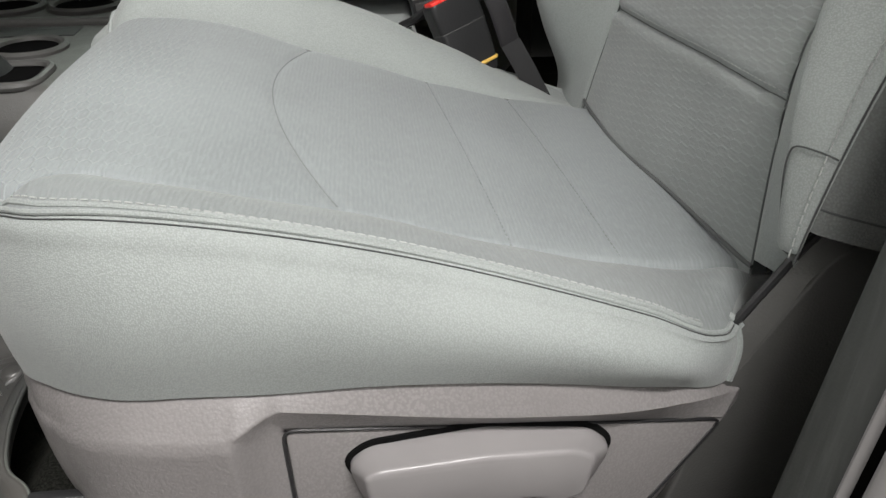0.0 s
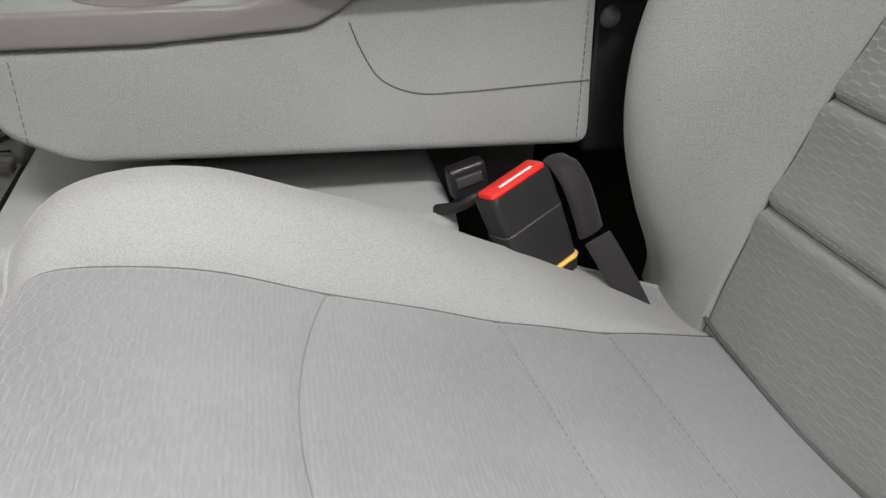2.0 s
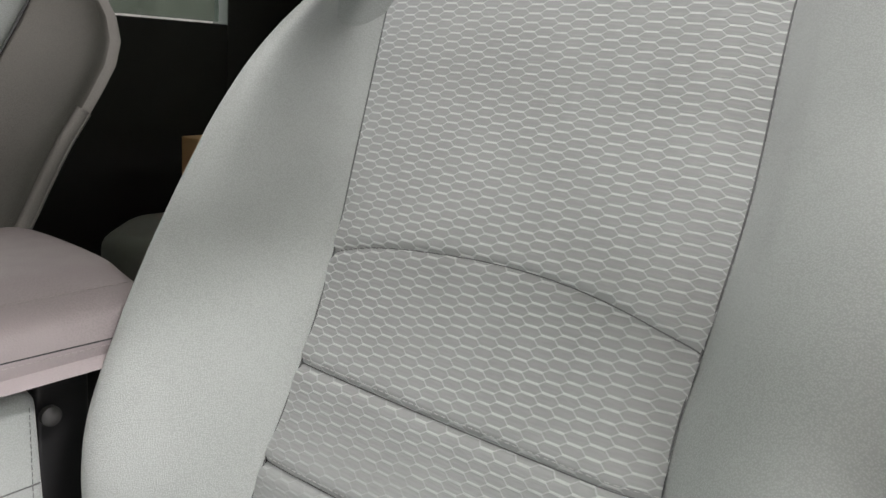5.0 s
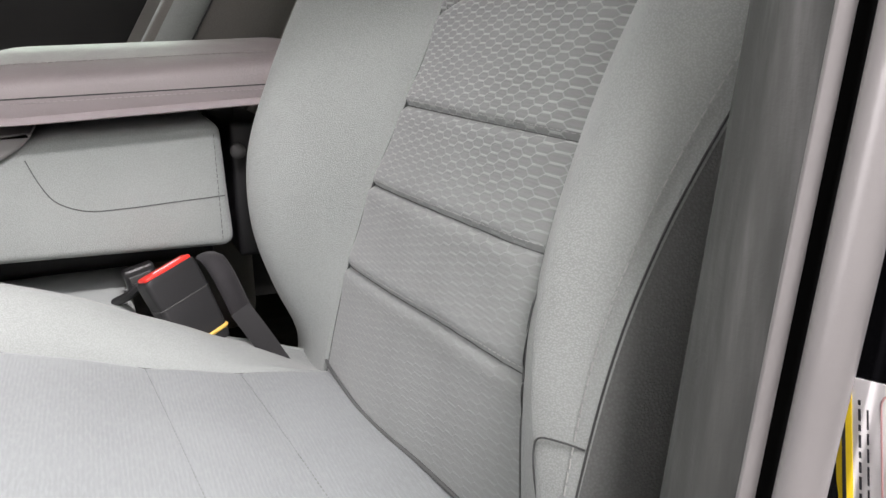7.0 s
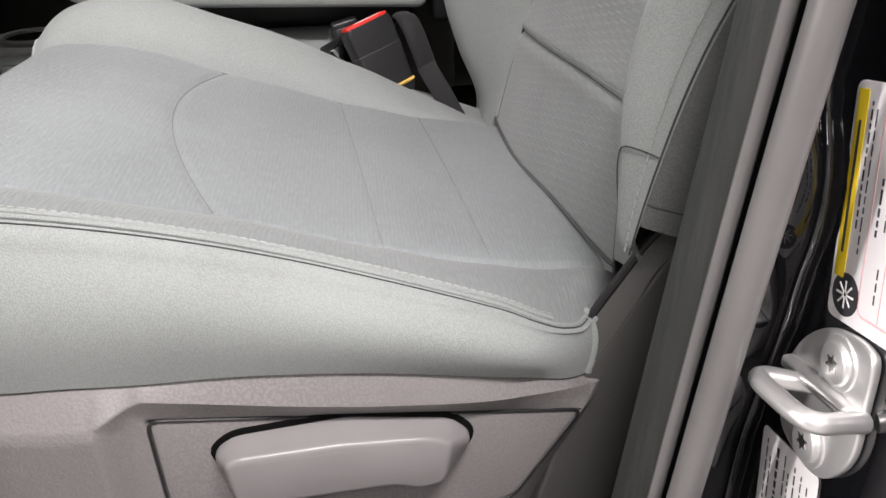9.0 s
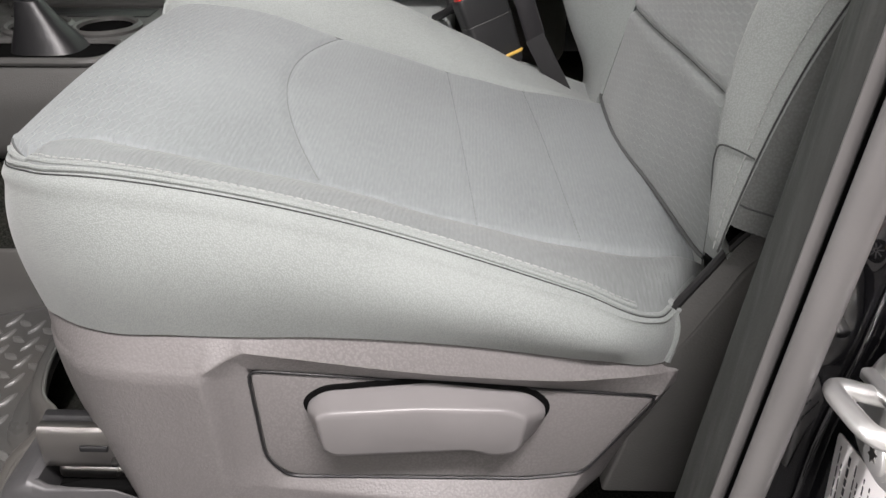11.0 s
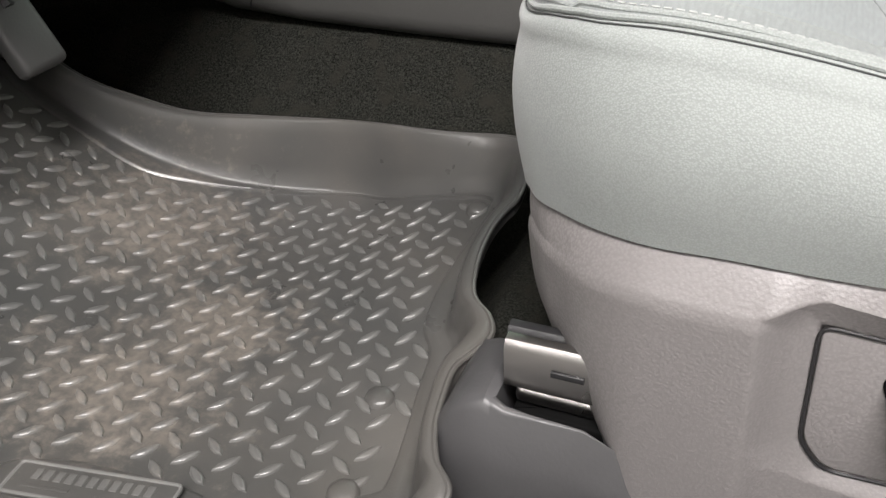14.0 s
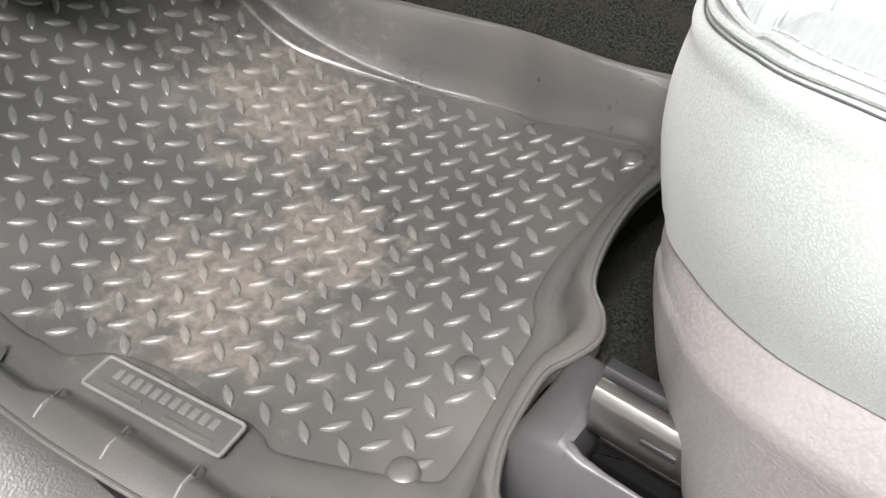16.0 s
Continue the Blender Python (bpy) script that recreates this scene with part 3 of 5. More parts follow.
far_depth = curve([0.2, 0.25, 0.30, 0.36, 0.42, 0.53, 0.7, 0.8, 0.9], [0.0, 0.10, 0.42, 0.75, 0.95, 1.1, 1.05, 0.88, 0.45])
NEAR_SECTION = np.array([(0.567, 0.004), (0.550, -0.007), (0.525, -0.026), (0.500, -0.042), (0.478, -0.050), (0.460, -0.046), (0.445, -0.033), (0.431, -0.010)])
NEAR_SIDE = np.array([(0.431, -0.010), (0.424, 0.016), (0.420, 0.05), (0.424, 0.12)])
FAR_SECTION = np.array([(0.897, 0.004), (0.912, -0.014), (0.938, -0.055), (0.965, -0.092), (0.988, -0.108), (1.004, -0.100), (1.013, -0.06), (1.015, 0.0), (1.008, 0.10)])
BACK_TOP = 0.885


near_open = curve([0.28, 0.31, 0.376, 0.45, 0.5, 0.56, 0.61, 0.70, 0.80, 0.9], [-0.052, -0.050, -0.038, -0.014, -0.002, 0.006, 0.006, 0.006, 0.014, 0.02])
far_open = curve([0.28, 0.35, 0.436, 0.517, 0.605, 0.69, 0.76, 0.835, 0.9], [0.012, 0.008, 0.004, 0.007, 0.021, 0.042, 0.057, 0.070, 0.075])


shoulder = curve([0.2, 0.4, 0.55, 0.65, 0.70, 0.75, 0.79, 0.82, 0.845, 0.9], [0.0, 0.0, 0.0, 0.0, 0.001, 0.012, 0.030, 0.048, 0.062, 0.08])


def taper(z):
    """How far the backrest's flanks draw in towards the top."""
    return shoulder(z)


def lay_back(y, dx, z):
    """A place on the backrest from a place in its cross-section."""
    mid = 0.715
    wide = np.abs(y - mid)
    open_up = np.where(y > mid, far_open(z), near_open(z))
    yy = y + np.sign(mid - y) * taper(z) * sstep(0.20, 0.29, wide) + open_up * sstep(0.04, 0.145, wide) * sstep(0.27, 0.19, wide)
    yy = yy - np.where(y < mid, 0.020, 0.0) * sstep(0.48, 0.64, z) * sstep(0.23, 0.28, wide)
    dx = dx + 0.011 * np.exp(-((y - 0.567) / 0.02)**2) * sstep(0.40, 0.48, z)
    roll = 0.05 * np.clip((z - 0.83) / 0.055, 0, 1)**2.5
    foot = 0.030 * sstep(0.80, 0.50, y) * sstep(0.44, 0.51, y) * np.clip((0.40 - z) / 0.15, 0, 1.2)**1.5
    return np.stack([back_x(z) + dx + roll + foot, yy, z - 0.25 * dx], -1)


def back_section(pts, depth, nz, ny, z0=0.225, tuck=0.0):
    z = np.linspace(z0, BACK_TOP, nz)
    s = spline(pts, ny)
    k = depth(z)[:, None]
    y = np.repeat(s[None, :, 0], nz, 0)
    dx = np.where(s[None, :, 1] < 0, s[None, :, 1] * k, s[None, :, 1])
    zz = np.repeat(z[:, None], len(s), 1)
    y = y + np.clip(0.492 - y, 0, 1) * sstep(0.312, 0.288, zz) * tuck
    uvv = np.stack([y + dx, zz], -1)
    return grid(lay_back(y, dx, zz), uvv)


SEAMS = ((0.352, 0.379), (0.437, 0.449), (0.516, 0.518))


def seam_height(k, y):
    w = (y - 0.515) / 0.382
    if k < 3:
        return SEAMS[k][1] * (1 - w) + SEAMS[k][0] * w
    w = (y - 0.567) / 0.33
    return 0.607 * (1 - w) + 0.606 * w + 0.024 * np.sin(np.pi * np.clip(w, 0, 1)) ** 0.8


nz, ny = 420, 110
z = np.linspace(0.225, BACK_TOP, nz)
y = np.linspace(0.567, 0.897, ny)
zz, yy = np.meshgrid(z, y, indexing="ij")


def insert_dx(y, z):
    """How far the padded insert lies behind the backrest's face, with its pulled-in seams."""
    dx = 0.004 - 0.006 * np.sin(np.pi * np.clip((y - 0.567) / 0.33, 0, 1)) ** 0.5
    for k in range(4):
        d = z - seam_height(k, y)
        dx = dx + 0.0065 * np.exp(-np.abs(d / 0.0042)**1.4) - 0.0035 * np.exp(-(d / 0.022)**2)
    return dx


dx = insert_dx(yy, zz)
sheet = lay_back(yy, dx, zz)
part("backrest_insert", grid(sheet, np.stack([sheet[..., 1], zz], -1)), M_HEX_BACK, seat, "grey honeycomb cloth insert of the backrest")
part("backrest_near_bolster", back_section(NEAR_SECTION, near_depth, 190, 8, 0.262, 1.0), M_CLOTH, seat)
part("backrest_side_panel", back_section(NEAR_SIDE, near_depth, 100, 6, 0.326), M_FLANK, seat, "ribbed grey cloth flank of the backrest, coloured dark for pillar shade")
part("backrest_far_bolster", back_section(FAR_SECTION, far_depth, 130, 8), M_CLOTH, seat)
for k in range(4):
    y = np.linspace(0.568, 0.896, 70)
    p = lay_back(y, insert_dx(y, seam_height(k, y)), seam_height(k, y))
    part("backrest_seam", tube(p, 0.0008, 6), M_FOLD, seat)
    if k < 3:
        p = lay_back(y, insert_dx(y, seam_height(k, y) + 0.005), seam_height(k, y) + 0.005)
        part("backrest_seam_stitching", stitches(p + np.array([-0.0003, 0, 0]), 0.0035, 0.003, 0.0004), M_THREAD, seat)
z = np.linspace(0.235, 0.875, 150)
# Cords stand in for shade where insert and bolsters meet.
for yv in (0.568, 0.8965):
    part("backrest_crease_shade", tube(lay_back(np.full(150, yv), np.full(150, 0.0035), z), 0.0008, 6), M_FOLD, seat)
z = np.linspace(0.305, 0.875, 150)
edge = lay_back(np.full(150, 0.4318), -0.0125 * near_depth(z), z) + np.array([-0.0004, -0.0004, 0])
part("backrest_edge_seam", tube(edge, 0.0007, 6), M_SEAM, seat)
part("backrest_edge_stitching", stitches(lay_back(np.full(150, 0.4372), -0.0235 * near_depth(z), z) + np.array([-0.0008, -0.0008, 0]), 0.0055, 0.0025, 0.00055), M_THREAD, seat)
tab = [lay_back(np.array([a]), np.array([b]) * near_depth(np.array([c])), np.array([c]))[0] + np.array([-0.0008, -0.0008, 0]) for a, b, c in ((0.4325, -0.014, 0.371), (0.4415, -0.031, 0.371), (0.456, -0.046, 0.368), (0.464, -0.0495, 0.360), (0.470, -0.0495, 0.344), (0.474, -0.0485, 0.320), (0.474, -0.0485, 0.302))]
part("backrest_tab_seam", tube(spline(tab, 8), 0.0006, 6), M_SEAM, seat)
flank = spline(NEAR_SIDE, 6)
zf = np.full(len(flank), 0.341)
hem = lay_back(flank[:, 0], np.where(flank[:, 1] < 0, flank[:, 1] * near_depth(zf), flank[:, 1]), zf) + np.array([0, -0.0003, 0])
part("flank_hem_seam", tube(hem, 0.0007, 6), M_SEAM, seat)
# rear shell of the backrest and its top
zz = np.linspace(0.225, BACK_TOP, 60)
shell = []
for zv in zz:
    a = lay_back(np.linspace(0.424, 1.008, 24), np.full(24, 0.11), np.full(24, zv))
    shell.append(a)
part("backrest_shell", grid(np.array(shell)), M_CLOTH, seat)
crown = []
for k, w in enumerate(np.linspace(0, 1, 10)):
    yv = np.linspace(0.47, 0.965, 30)
    a = lay_back(yv, np.full(30, 0.0), np.full(30, BACK_TOP))
    b = lay_back(yv, np.full(30, 0.11), np.full(30, BACK_TOP))
    crown.append(a * (1 - w) + b * w + np.array([0, 0, 0.015 * math.sin(math.pi * w)]))
part("backrest_crown", grid(np.array(crown)), M_CLOTH, seat)
part("headrest", slab(rounded([(0.55, 0.93), (0.91, 0.93), (0.93, 1.10), (0.88, 1.16), (0.58, 1.16), (0.53, 1.10)], 0.05, 7), 0.50, 0.61, 0.035, 5).at(Matrix(((0, 0, 1, 0), (1, 0, 0, 0), (0, 1, 0, 0), (0, 0, 0, 1)))), M_CLOTH, seat)

# plastic base of the seat
PANEL = [(-0.053, 0.221), (0.249, 0.174), (0.196, 0.0985), (0.15, 0.097), (-0.034, 0.117), (-0.049, 0.138)]
RECESS = [(-0.083, 0.227), (-0.052, 0.2395), (0.26, 0.1915), (0.50, 0.155), (0.50, 0.03), (0.20, 0.074), (-0.044, 0.099), (-0.064, 0.108), (-0.0755, 0.132)]


def panel_plane(x):
    return 0.4045 + 0.122 * (x + 0.053)


def poly_dist(x, z, poly):
    """Signed distance to a convex outline: inside below zero."""
    d = np.full(np.shape(x), -1.0)
    n = len(poly)
    cx, cz = np.mean(poly, 0)
    for i in range(n):
        a, b = np.array(poly[i]), np.array(poly[(i + 1) % n])
        t = (b - a) / np.linalg.norm(b - a)
        m = np.array([t[1], -t[0]])
        if m @ (np.array([cx, cz]) - a) > 0:
            m = -m
        d = np.maximum(d, (np.asarray(x) - a[0]) * m[0] + (np.asarray(z) - a[1]) * m[1])
    return d


ring = bottom.copy()
ring = np.concatenate([np.array([[0.34, 0.462, 0.19], [0.30, 0.458, 0.192]]), ring, np.array([[0.30, 0.947, 0.192], [0.34, 0.943, 0.19]])])
# even spacing along the ring
d = np.concatenate([[0], np.cumsum(np.linalg.norm(np.diff(ring, axis=0), axis=1))])
k = np.concatenate([np.linspace(0, 0.70, 420), np.linspace(0.70, d[-1], 110)[1:]])
ring = np.stack([np.interp(k, d, ring[:, j]) for j in range(3)], -1)
rout = outward(ring)
if rout[120, 1] > 0:
    rout = -rout
near_side = ring[:, 1] < 0.6
# the ledge under the cloth ends at an edge; along the panel this is the recess's upper rim
edge_z = np.where(near_side, np.interp(ring[:, 0], [-0.24, -0.196, -0.142, -0.083, -0.052, 0.26, 0.34], [0.203, 0.212, 0.2235, 0.227, 0.2395, 0.1915, 0.179]), ring[:, 2] - 0.021)
edge_z = np.minimum(edge_z, ring[:, 2] - 0.006)
front_lip = np.where(near_side, sstep(-0.055, -0.080, ring[:, 0]), 1.0)
ledge = 0.004 + 0.010 * front_lip
low = 0.050 + 0.02 * sstep(0.1, 0.26, ring[:, 0])
lean = sstep(-0.13, -0.24, ring[:, 0])
levels = []
for v in np.concatenate([[-1.0], np.linspace(0, 1, 14), 1 + np.linspace(0, 1, 110)[1:], [2.06, 2.12]]):
    if v < 0:
        off, zz = np.full(len(ring), -0.012), ring[:, 2] + 0.0005
    elif v <= 1:
        off, zz = -0.004 + (ledge + 0.004) * v**0.85, ring[:, 2] - 0.0005 + (edge_z - ring[:, 2]) * v
    elif v <= 2:
        w = v - 1
        off, zz = ledge + 0.0025 * front_lip * math.sin(min(w / 0.06, 1) * math.pi / 2) - 0.004 * w, edge_z * (1 - w) + low * w
    else:
        w = (v - 2) / 0.12
        off, zz = ledge - 0.003 - 0.03 * w**2, low - 0.006 * w
    p = ring + rout * off[:, None]
    p[:, 2] = zz
    # the front stands upright and its lower corner sweeps away
    drop = np.clip((0.21 - zz) / 0.16, 0, 1)
    p[:, 0] += lean * (0.018 * min(max(v, 0), 1) + 0.008 * drop + 0.075 * drop**3.5)
    p[:, 2] += lean * 0.012 * drop**3
    # flat slopes lead in from the recess's rim to the plane of the control panel
    d_rim, d_pan = -poly_dist(p[:, 0], p[:, 2], RECESS), np.maximum(poly_dist(p[:, 0], p[:, 2], PANEL), 0)
    sunk = np.where(near_side & (d_rim > 0) & (p[:, 0] > -0.1), d_rim / (d_rim + d_pan + 1e-6), 0)
    plane = panel_plane(p[:, 0]) + 0.005 * sstep(0.0, -0.002, poly_dist(p[:, 0], p[:, 2], PANEL))
    turn = np.maximum((p[:, 0] - 0.262) * 0.817 - (p[:, 2] - 0.1925) * 0.574, 0)
    p[:, 1] = p[:, 1] * (1 - sunk) + plane * sunk + np.where(near_side, 0.85 * turn, 0)
    levels.append(p)
base = part("seat_base_cover", grid(np.array(levels)), M_SHELL, seat, "grain-textured grey plastic seat base cover", 50)
TILT_PANEL = Matrix(((1, 0, 0, 0), (0.122, 0, 1, 0.4045 + 0.122 * 0.053), (0, 1, 0, 0), (0, 0, 0, 1)))
pl = inset(rounded(PANEL, 0.010, 5), 0.0022)
part("control_panel", slab(pl, -0.0005, 0.006, 0.0012).at(TILT_PANEL), M_SHELL, base, "recessed grained plastic control panel")
part("panel_gap", tube([(a, b, -0.0008) for a, b in inset(rounded(PANEL, 0.010, 5), 0.0006)], 0.0011, 6, True).at(TILT_PANEL), M_BLACK, base, "thin dark joint round the panel")
HANDLE = rounded([(-0.014, 0.1895), (-0.001, 0.1990), (0.075, 0.2010), (0.148, 0.1865), (0.164, 0.170), (0.150, 0.146), (0.120, 0.1430), (0.108, 0.1495), (0.004, 0.1530), (-0.007, 0.164)], 0.009, 6)
FACE = rounded([(-0.004, 0.1945), (0.004, 0.1985), (0.070, 0.1975), (0.132, 0.1910), (0.148, 0.182), (0.141, 0.149), (0.121, 0.1475), (0.107, 0.1545), (0.008, 0.1575), (0.000, 0.164)], 0.007, 6)
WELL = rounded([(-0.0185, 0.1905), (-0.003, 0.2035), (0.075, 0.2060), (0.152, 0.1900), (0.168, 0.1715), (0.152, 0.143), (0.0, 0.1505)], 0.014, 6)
# Flat plate coloured as the shade behind the handle.
part("handle_well_shade", slab(WELL, -0.002, 0.0, 0.0008).at(TILT_PANEL), M_RECESS_SHADE, base, "flat black plate for the shade behind the handle")
stack = []
for o, h in ((HANDLE, 0.0), (HANDLE, -0.006), (inset(HANDLE, 0.0008), -0.009), (HANDLE * 0.12 + FACE * 0.88, -0.0225), (FACE, -0.0250), (inset(FACE, 0.0010), -0.0262), (inset(FACE, 0.0035), -0.0270)):
    stack.append(np.column_stack([o, np.full(len(o), h)]))
part("recline_handle", loft(stack).at(TILT_PANEL), M_HANDLE, base, "smooth satin grey lift handle", 55)
# recliner cover that rises behind the cushion
wedge = rounded([(0.215, 0.06), (0.250, 0.196), (0.264, 0.216), (0.285, 0.254), (0.304, 0.287), (0.36, 0.333), (0.45, 0.333), (0.45, 0.06)], 0.006, 4)
# Darker console plastic puts the pillar's shade into cover and bevel.
part("recliner_cover", slab(wedge, 0.4525, 0.475, 0.003, 3).at(SIDE), M_CONSOLE, base, "grained plastic recliner cover, darkened for the pillar's shade")
low_line = spline([(0.247, 0.4525, 0.190), (0.264, 0.4525, 0.217), (0.285, 0.4525, 0.255), (0.304, 0.4525, 0.288), (0.36, 0.453, 0.334)], 8)
top_line = spline([(0.245, 0.464, 0.226), (0.256, 0.464, 0.246), (0.274, 0.464, 0.274), (0.298, 0.464, 0.308), (0.355, 0.465, 0.358)], 8)
part("recliner_bevel", grid(np.array([low_line * (1 - w) + top_line * w + np.array([0, 0, 0.003 * math.sin(math.pi * w)]) for w in np.linspace(0, 1, 8)])), M_CONSOLE, base)
part("recliner_rib", tube(top_line + np.array([0.002, -0.001, -0.002]), 0.0035, 8), M_BLACK, base)
# Black block added so the gap under the bolster stays dark.
gap_fill = rounded([(0.30, 0.20), (0.305, 0.286), (0.33, 0.335), (0.42, 0.345), (0.42, 0.2)], 0.006, 4)
part("recliner_gap_fill", slab(gap_fill, 0.4785, 0.514, 0.002, 2).at(SIDE), M_BLACK, base)
# Dark cord painted as the shade where the backrest meets the cushion.
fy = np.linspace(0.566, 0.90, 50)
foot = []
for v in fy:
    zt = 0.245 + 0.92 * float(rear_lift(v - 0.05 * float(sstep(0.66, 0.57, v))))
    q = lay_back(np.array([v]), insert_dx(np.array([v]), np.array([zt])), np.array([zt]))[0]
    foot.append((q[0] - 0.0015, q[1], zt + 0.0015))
part("backrest_foot_shade", tube(foot, 0.0018, 8), M_FOLD, seat, "dark cord for the shade between cushion and backrest")
# inner filling, so that the seat is closed under the cloth
core = slab(rounded([(-0.19, 0.47), (0.26, 0.47), (0.26, 0.95), (-0.19, 0.95)], 0.03), 0.06, 0.225, 0.01)
part("seat_pan", core, M_BLACK, seat)


# ---- seat rail and its cover ----
track = thing("seat_track", "steel seat rail with dark grey plastic front cover", "seat rail", (-0.1, 0.43, 0.0))
u_profile = [(0.416, 0.113), (0.416, 0.142), (0.4172, 0.1463), (0.4202, 0.1493), (0.424, 0.150), (0.428, 0.1488), (0.4305, 0.145), (0.431, 0.113)]
rail = np.array([[(x, y, z) for y, z in u_profile] for x in (-0.228, -0.10)])
rail2 = np.array([[(x, y + 0.018, z - 0.004) for y, z in u_profile] for x in (-0.232, -0.10)])
part("inner_rail", loft(rail2), M_BLACK, track, "", 30)
part("rail", loft(rail), M_STEEL, track, "bright steel upper rail", 30)
part("lower_rail", rbox(0.125, 0.040, 0.014, 0.005).at(pose(-0.160, 0.440, 0.094)), M_STEEL, track)
# Black block painted as the shade under the rail.
part("rail_gap_shade", rbox(0.13, 0.050, 0.10, 0.003).at(pose(-0.158, 0.440, -0.008)), M_RECESS_SHADE, track)
part("far_rail", rbox(0.46, 0.045, 0.07, 0.003).at(pose(0.02, 0.93, 0.075)), M_STEEL, track)
# Black bar on the rail's face, coloured as the dark inside a slot.
part("rail_slot_shade", rbox(0.022, 0.003, 0.005, 0.001).at(pose(-0.185, 0.4152, 0.130)), M_BLACK, track)
def cover_loft(rows):
    loops = []
    for x, w0, w1, h in rows:
        o = rounded([(w0, -0.02), (w0 + 0.004, h * 0.6), (w0 + 0.014, h), (w1 - 0.006, h), (w1, h * 0.7), (w1, -0.02)], 0.010, 4)
        loops.append([(x, a, b) for a, b in o])
    return loft(loops)


part("rail_cover", cover_loft(((-0.296, 0.412, 0.488, 0.004), (-0.290, 0.402, 0.488, 0.030), (-0.276, 0.392, 0.486, 0.072), (-0.262, 0.387, 0.482, 0.098), (-0.248, 0.384, 0.474, 0.110), (-0.236, 0.383, 0.468, 0.114), (-0.230, 0.383, 0.466, 0.110))), M_RAIL_COVER, track, "smooth dark grey plastic rail end cover")
part("cover_flank", cover_loft(((-0.231, 0.383, 0.412, 0.112), (-0.222, 0.383, 0.410, 0.107), (-0.205, 0.384, 0.408, 0.106), (-0.17, 0.386, 0.408, 0.104), (-0.145, 0.390, 0.410, 0.088), (-0.115, 0.395, 0.412, 0.055), (-0.09, 0.40, 0.414, 0.03))), M_RAIL_COVER, track)
part("lift_bar", tube(spline([(-0.215, 0.60, 0.106), (-0.23, 0.60, 0.114), (-0.248, 0.60, 0.126), (-0.259, 0.60, 0.144), (-0.262, 0.60, 0.161), (-0.260, 0.60, 0.196), (-0.256, 0.60, 0.23), (-0.235, 0.60, 0.245)], 8), 0.0058, 12), M_ROD, track, "polished bent lift rod")
part("wire_wrap", tube(spline([(-0.306, 0.715, 0.098), (-0.298, 0.728, 0.106), (-0.300, 0.742, 0.100), (-0.293, 0.752, 0.108), (-0.300, 0.768, 0.104), (-0.294, 0.790, 0.112), (-0.27, 0.80, 0.13), (-0.235, 0.80, 0.15)], 6), 0.0055, 7), M_ROD, track, "crinkled silver wire wrap")

# ---- floor, tunnel and mat ----
xs_f = np.concatenate([np.linspace(-1.35, -0.42, 38), np.linspace(-0.40, -0.10, 40), np.linspace(-0.08, 1.6, 60)])
ys_f = np.concatenate([np.linspace(0.10, 0.84, 40), np.linspace(0.85, 1.06, 24), np.linspace(1.08, 2.0, 20)])
fx, fy = np.meshgrid(xs_f, ys_f, indexing="ij")
fz = -0.022 + 0.062 * sstep(-0.345, -0.285, fx) * sstep(0.47, 0.56, fy) * sstep(0.2, 0.0, fx) + 0.14 * sstep(0.84, 1.04, fy) * sstep(1.75, 1.4, fy) + 0.5 * np.clip(-1.0 - fx, 0, 1)
rough = np.array([[noise.noise((a * 30, b * 30, 0)) for b in ys_f] for a in xs_f])
solid("floor", grid(np.stack([fx, fy, fz + 0.003 * rough], -1)), M_CARPET, "black cut-pile vehicle carpet with lint", "floor", "structure")

mat = thing("floor_mat", "black moulded rubber floor liner with diamond tread and dried mud", "floor mat", (-0.6, 0.5, 0.0))
# the floor bends up towards the pedals: lengths along it against x and z
run_s = np.linspace(0.30, 1.30, 800)
bend = 0.50 * sstep(0.536, 0.863, run_s)
run_x = -0.30 - np.concatenate([[0], np.cumsum(np.cos(bend[:-1]))]) * (run_s[1] - run_s[0])
run_z = np.concatenate([[0], np.cumsum(np.sin(bend[:-1]))]) * (run_s[1] - run_s[0])


def floor_z(x, y):
    """Height of the mat's floor: it slopes up forwards and lifts towards the seat and the tunnel."""
    x, y = np.asarray(x, float), np.asarray(y, float)
    twist = 0.72 * np.clip(y - 0.42, 0, 1) * np.clip(x + 0.6, 0, 1) - 0.079 * (y - 0.42)
    return np.interp(-x, -run_x, run_z) + np.maximum(twist, -0.006)


# outline of the treaded field, from the door corner along the seat, the tunnel, the pedals and the door
FIELD = np.array([(-0.320, 0.383), (-0.317, 0.397), (-0.321, 0.425), (-0.326, 0.456), (-0.333, 0.492), (-0.337, 0.521), (-0.344, 0.539), (-0.354, 0.552),
                  (-0.361, 0.570), (-0.366, 0.605), (-0.366, 0.66), (-0.363, 0.71), (-0.362, 0.74), (-0.364, 0.760), (-0.372, 0.768), (-0.385, 0.771),
                  (-0.41, 0.771), (-0.477, 0.778), (-0.546, 0.781), (-0.642, 0.750), (-0.722, 0.716), (-0.785, 0.689), (-0.86, 0.686), (-0.95, 0.69)])
FIELD_DOOR = np.array([(-1.03, 0.715), (-1.09, 0.69), (-1.10, 0.35), (-1.05, 0.29), (-0.88, 0.275), (-0.69, 0.276), (-0.645, 0.282), (-0.618, 0.288), (-0.594, 0.312),
                       (-0.549, 0.327), (-0.481, 0.332), (-0.445, 0.334), (-0.425, 0.330), (-0.381, 0.350), (-0.344, 0.369)])
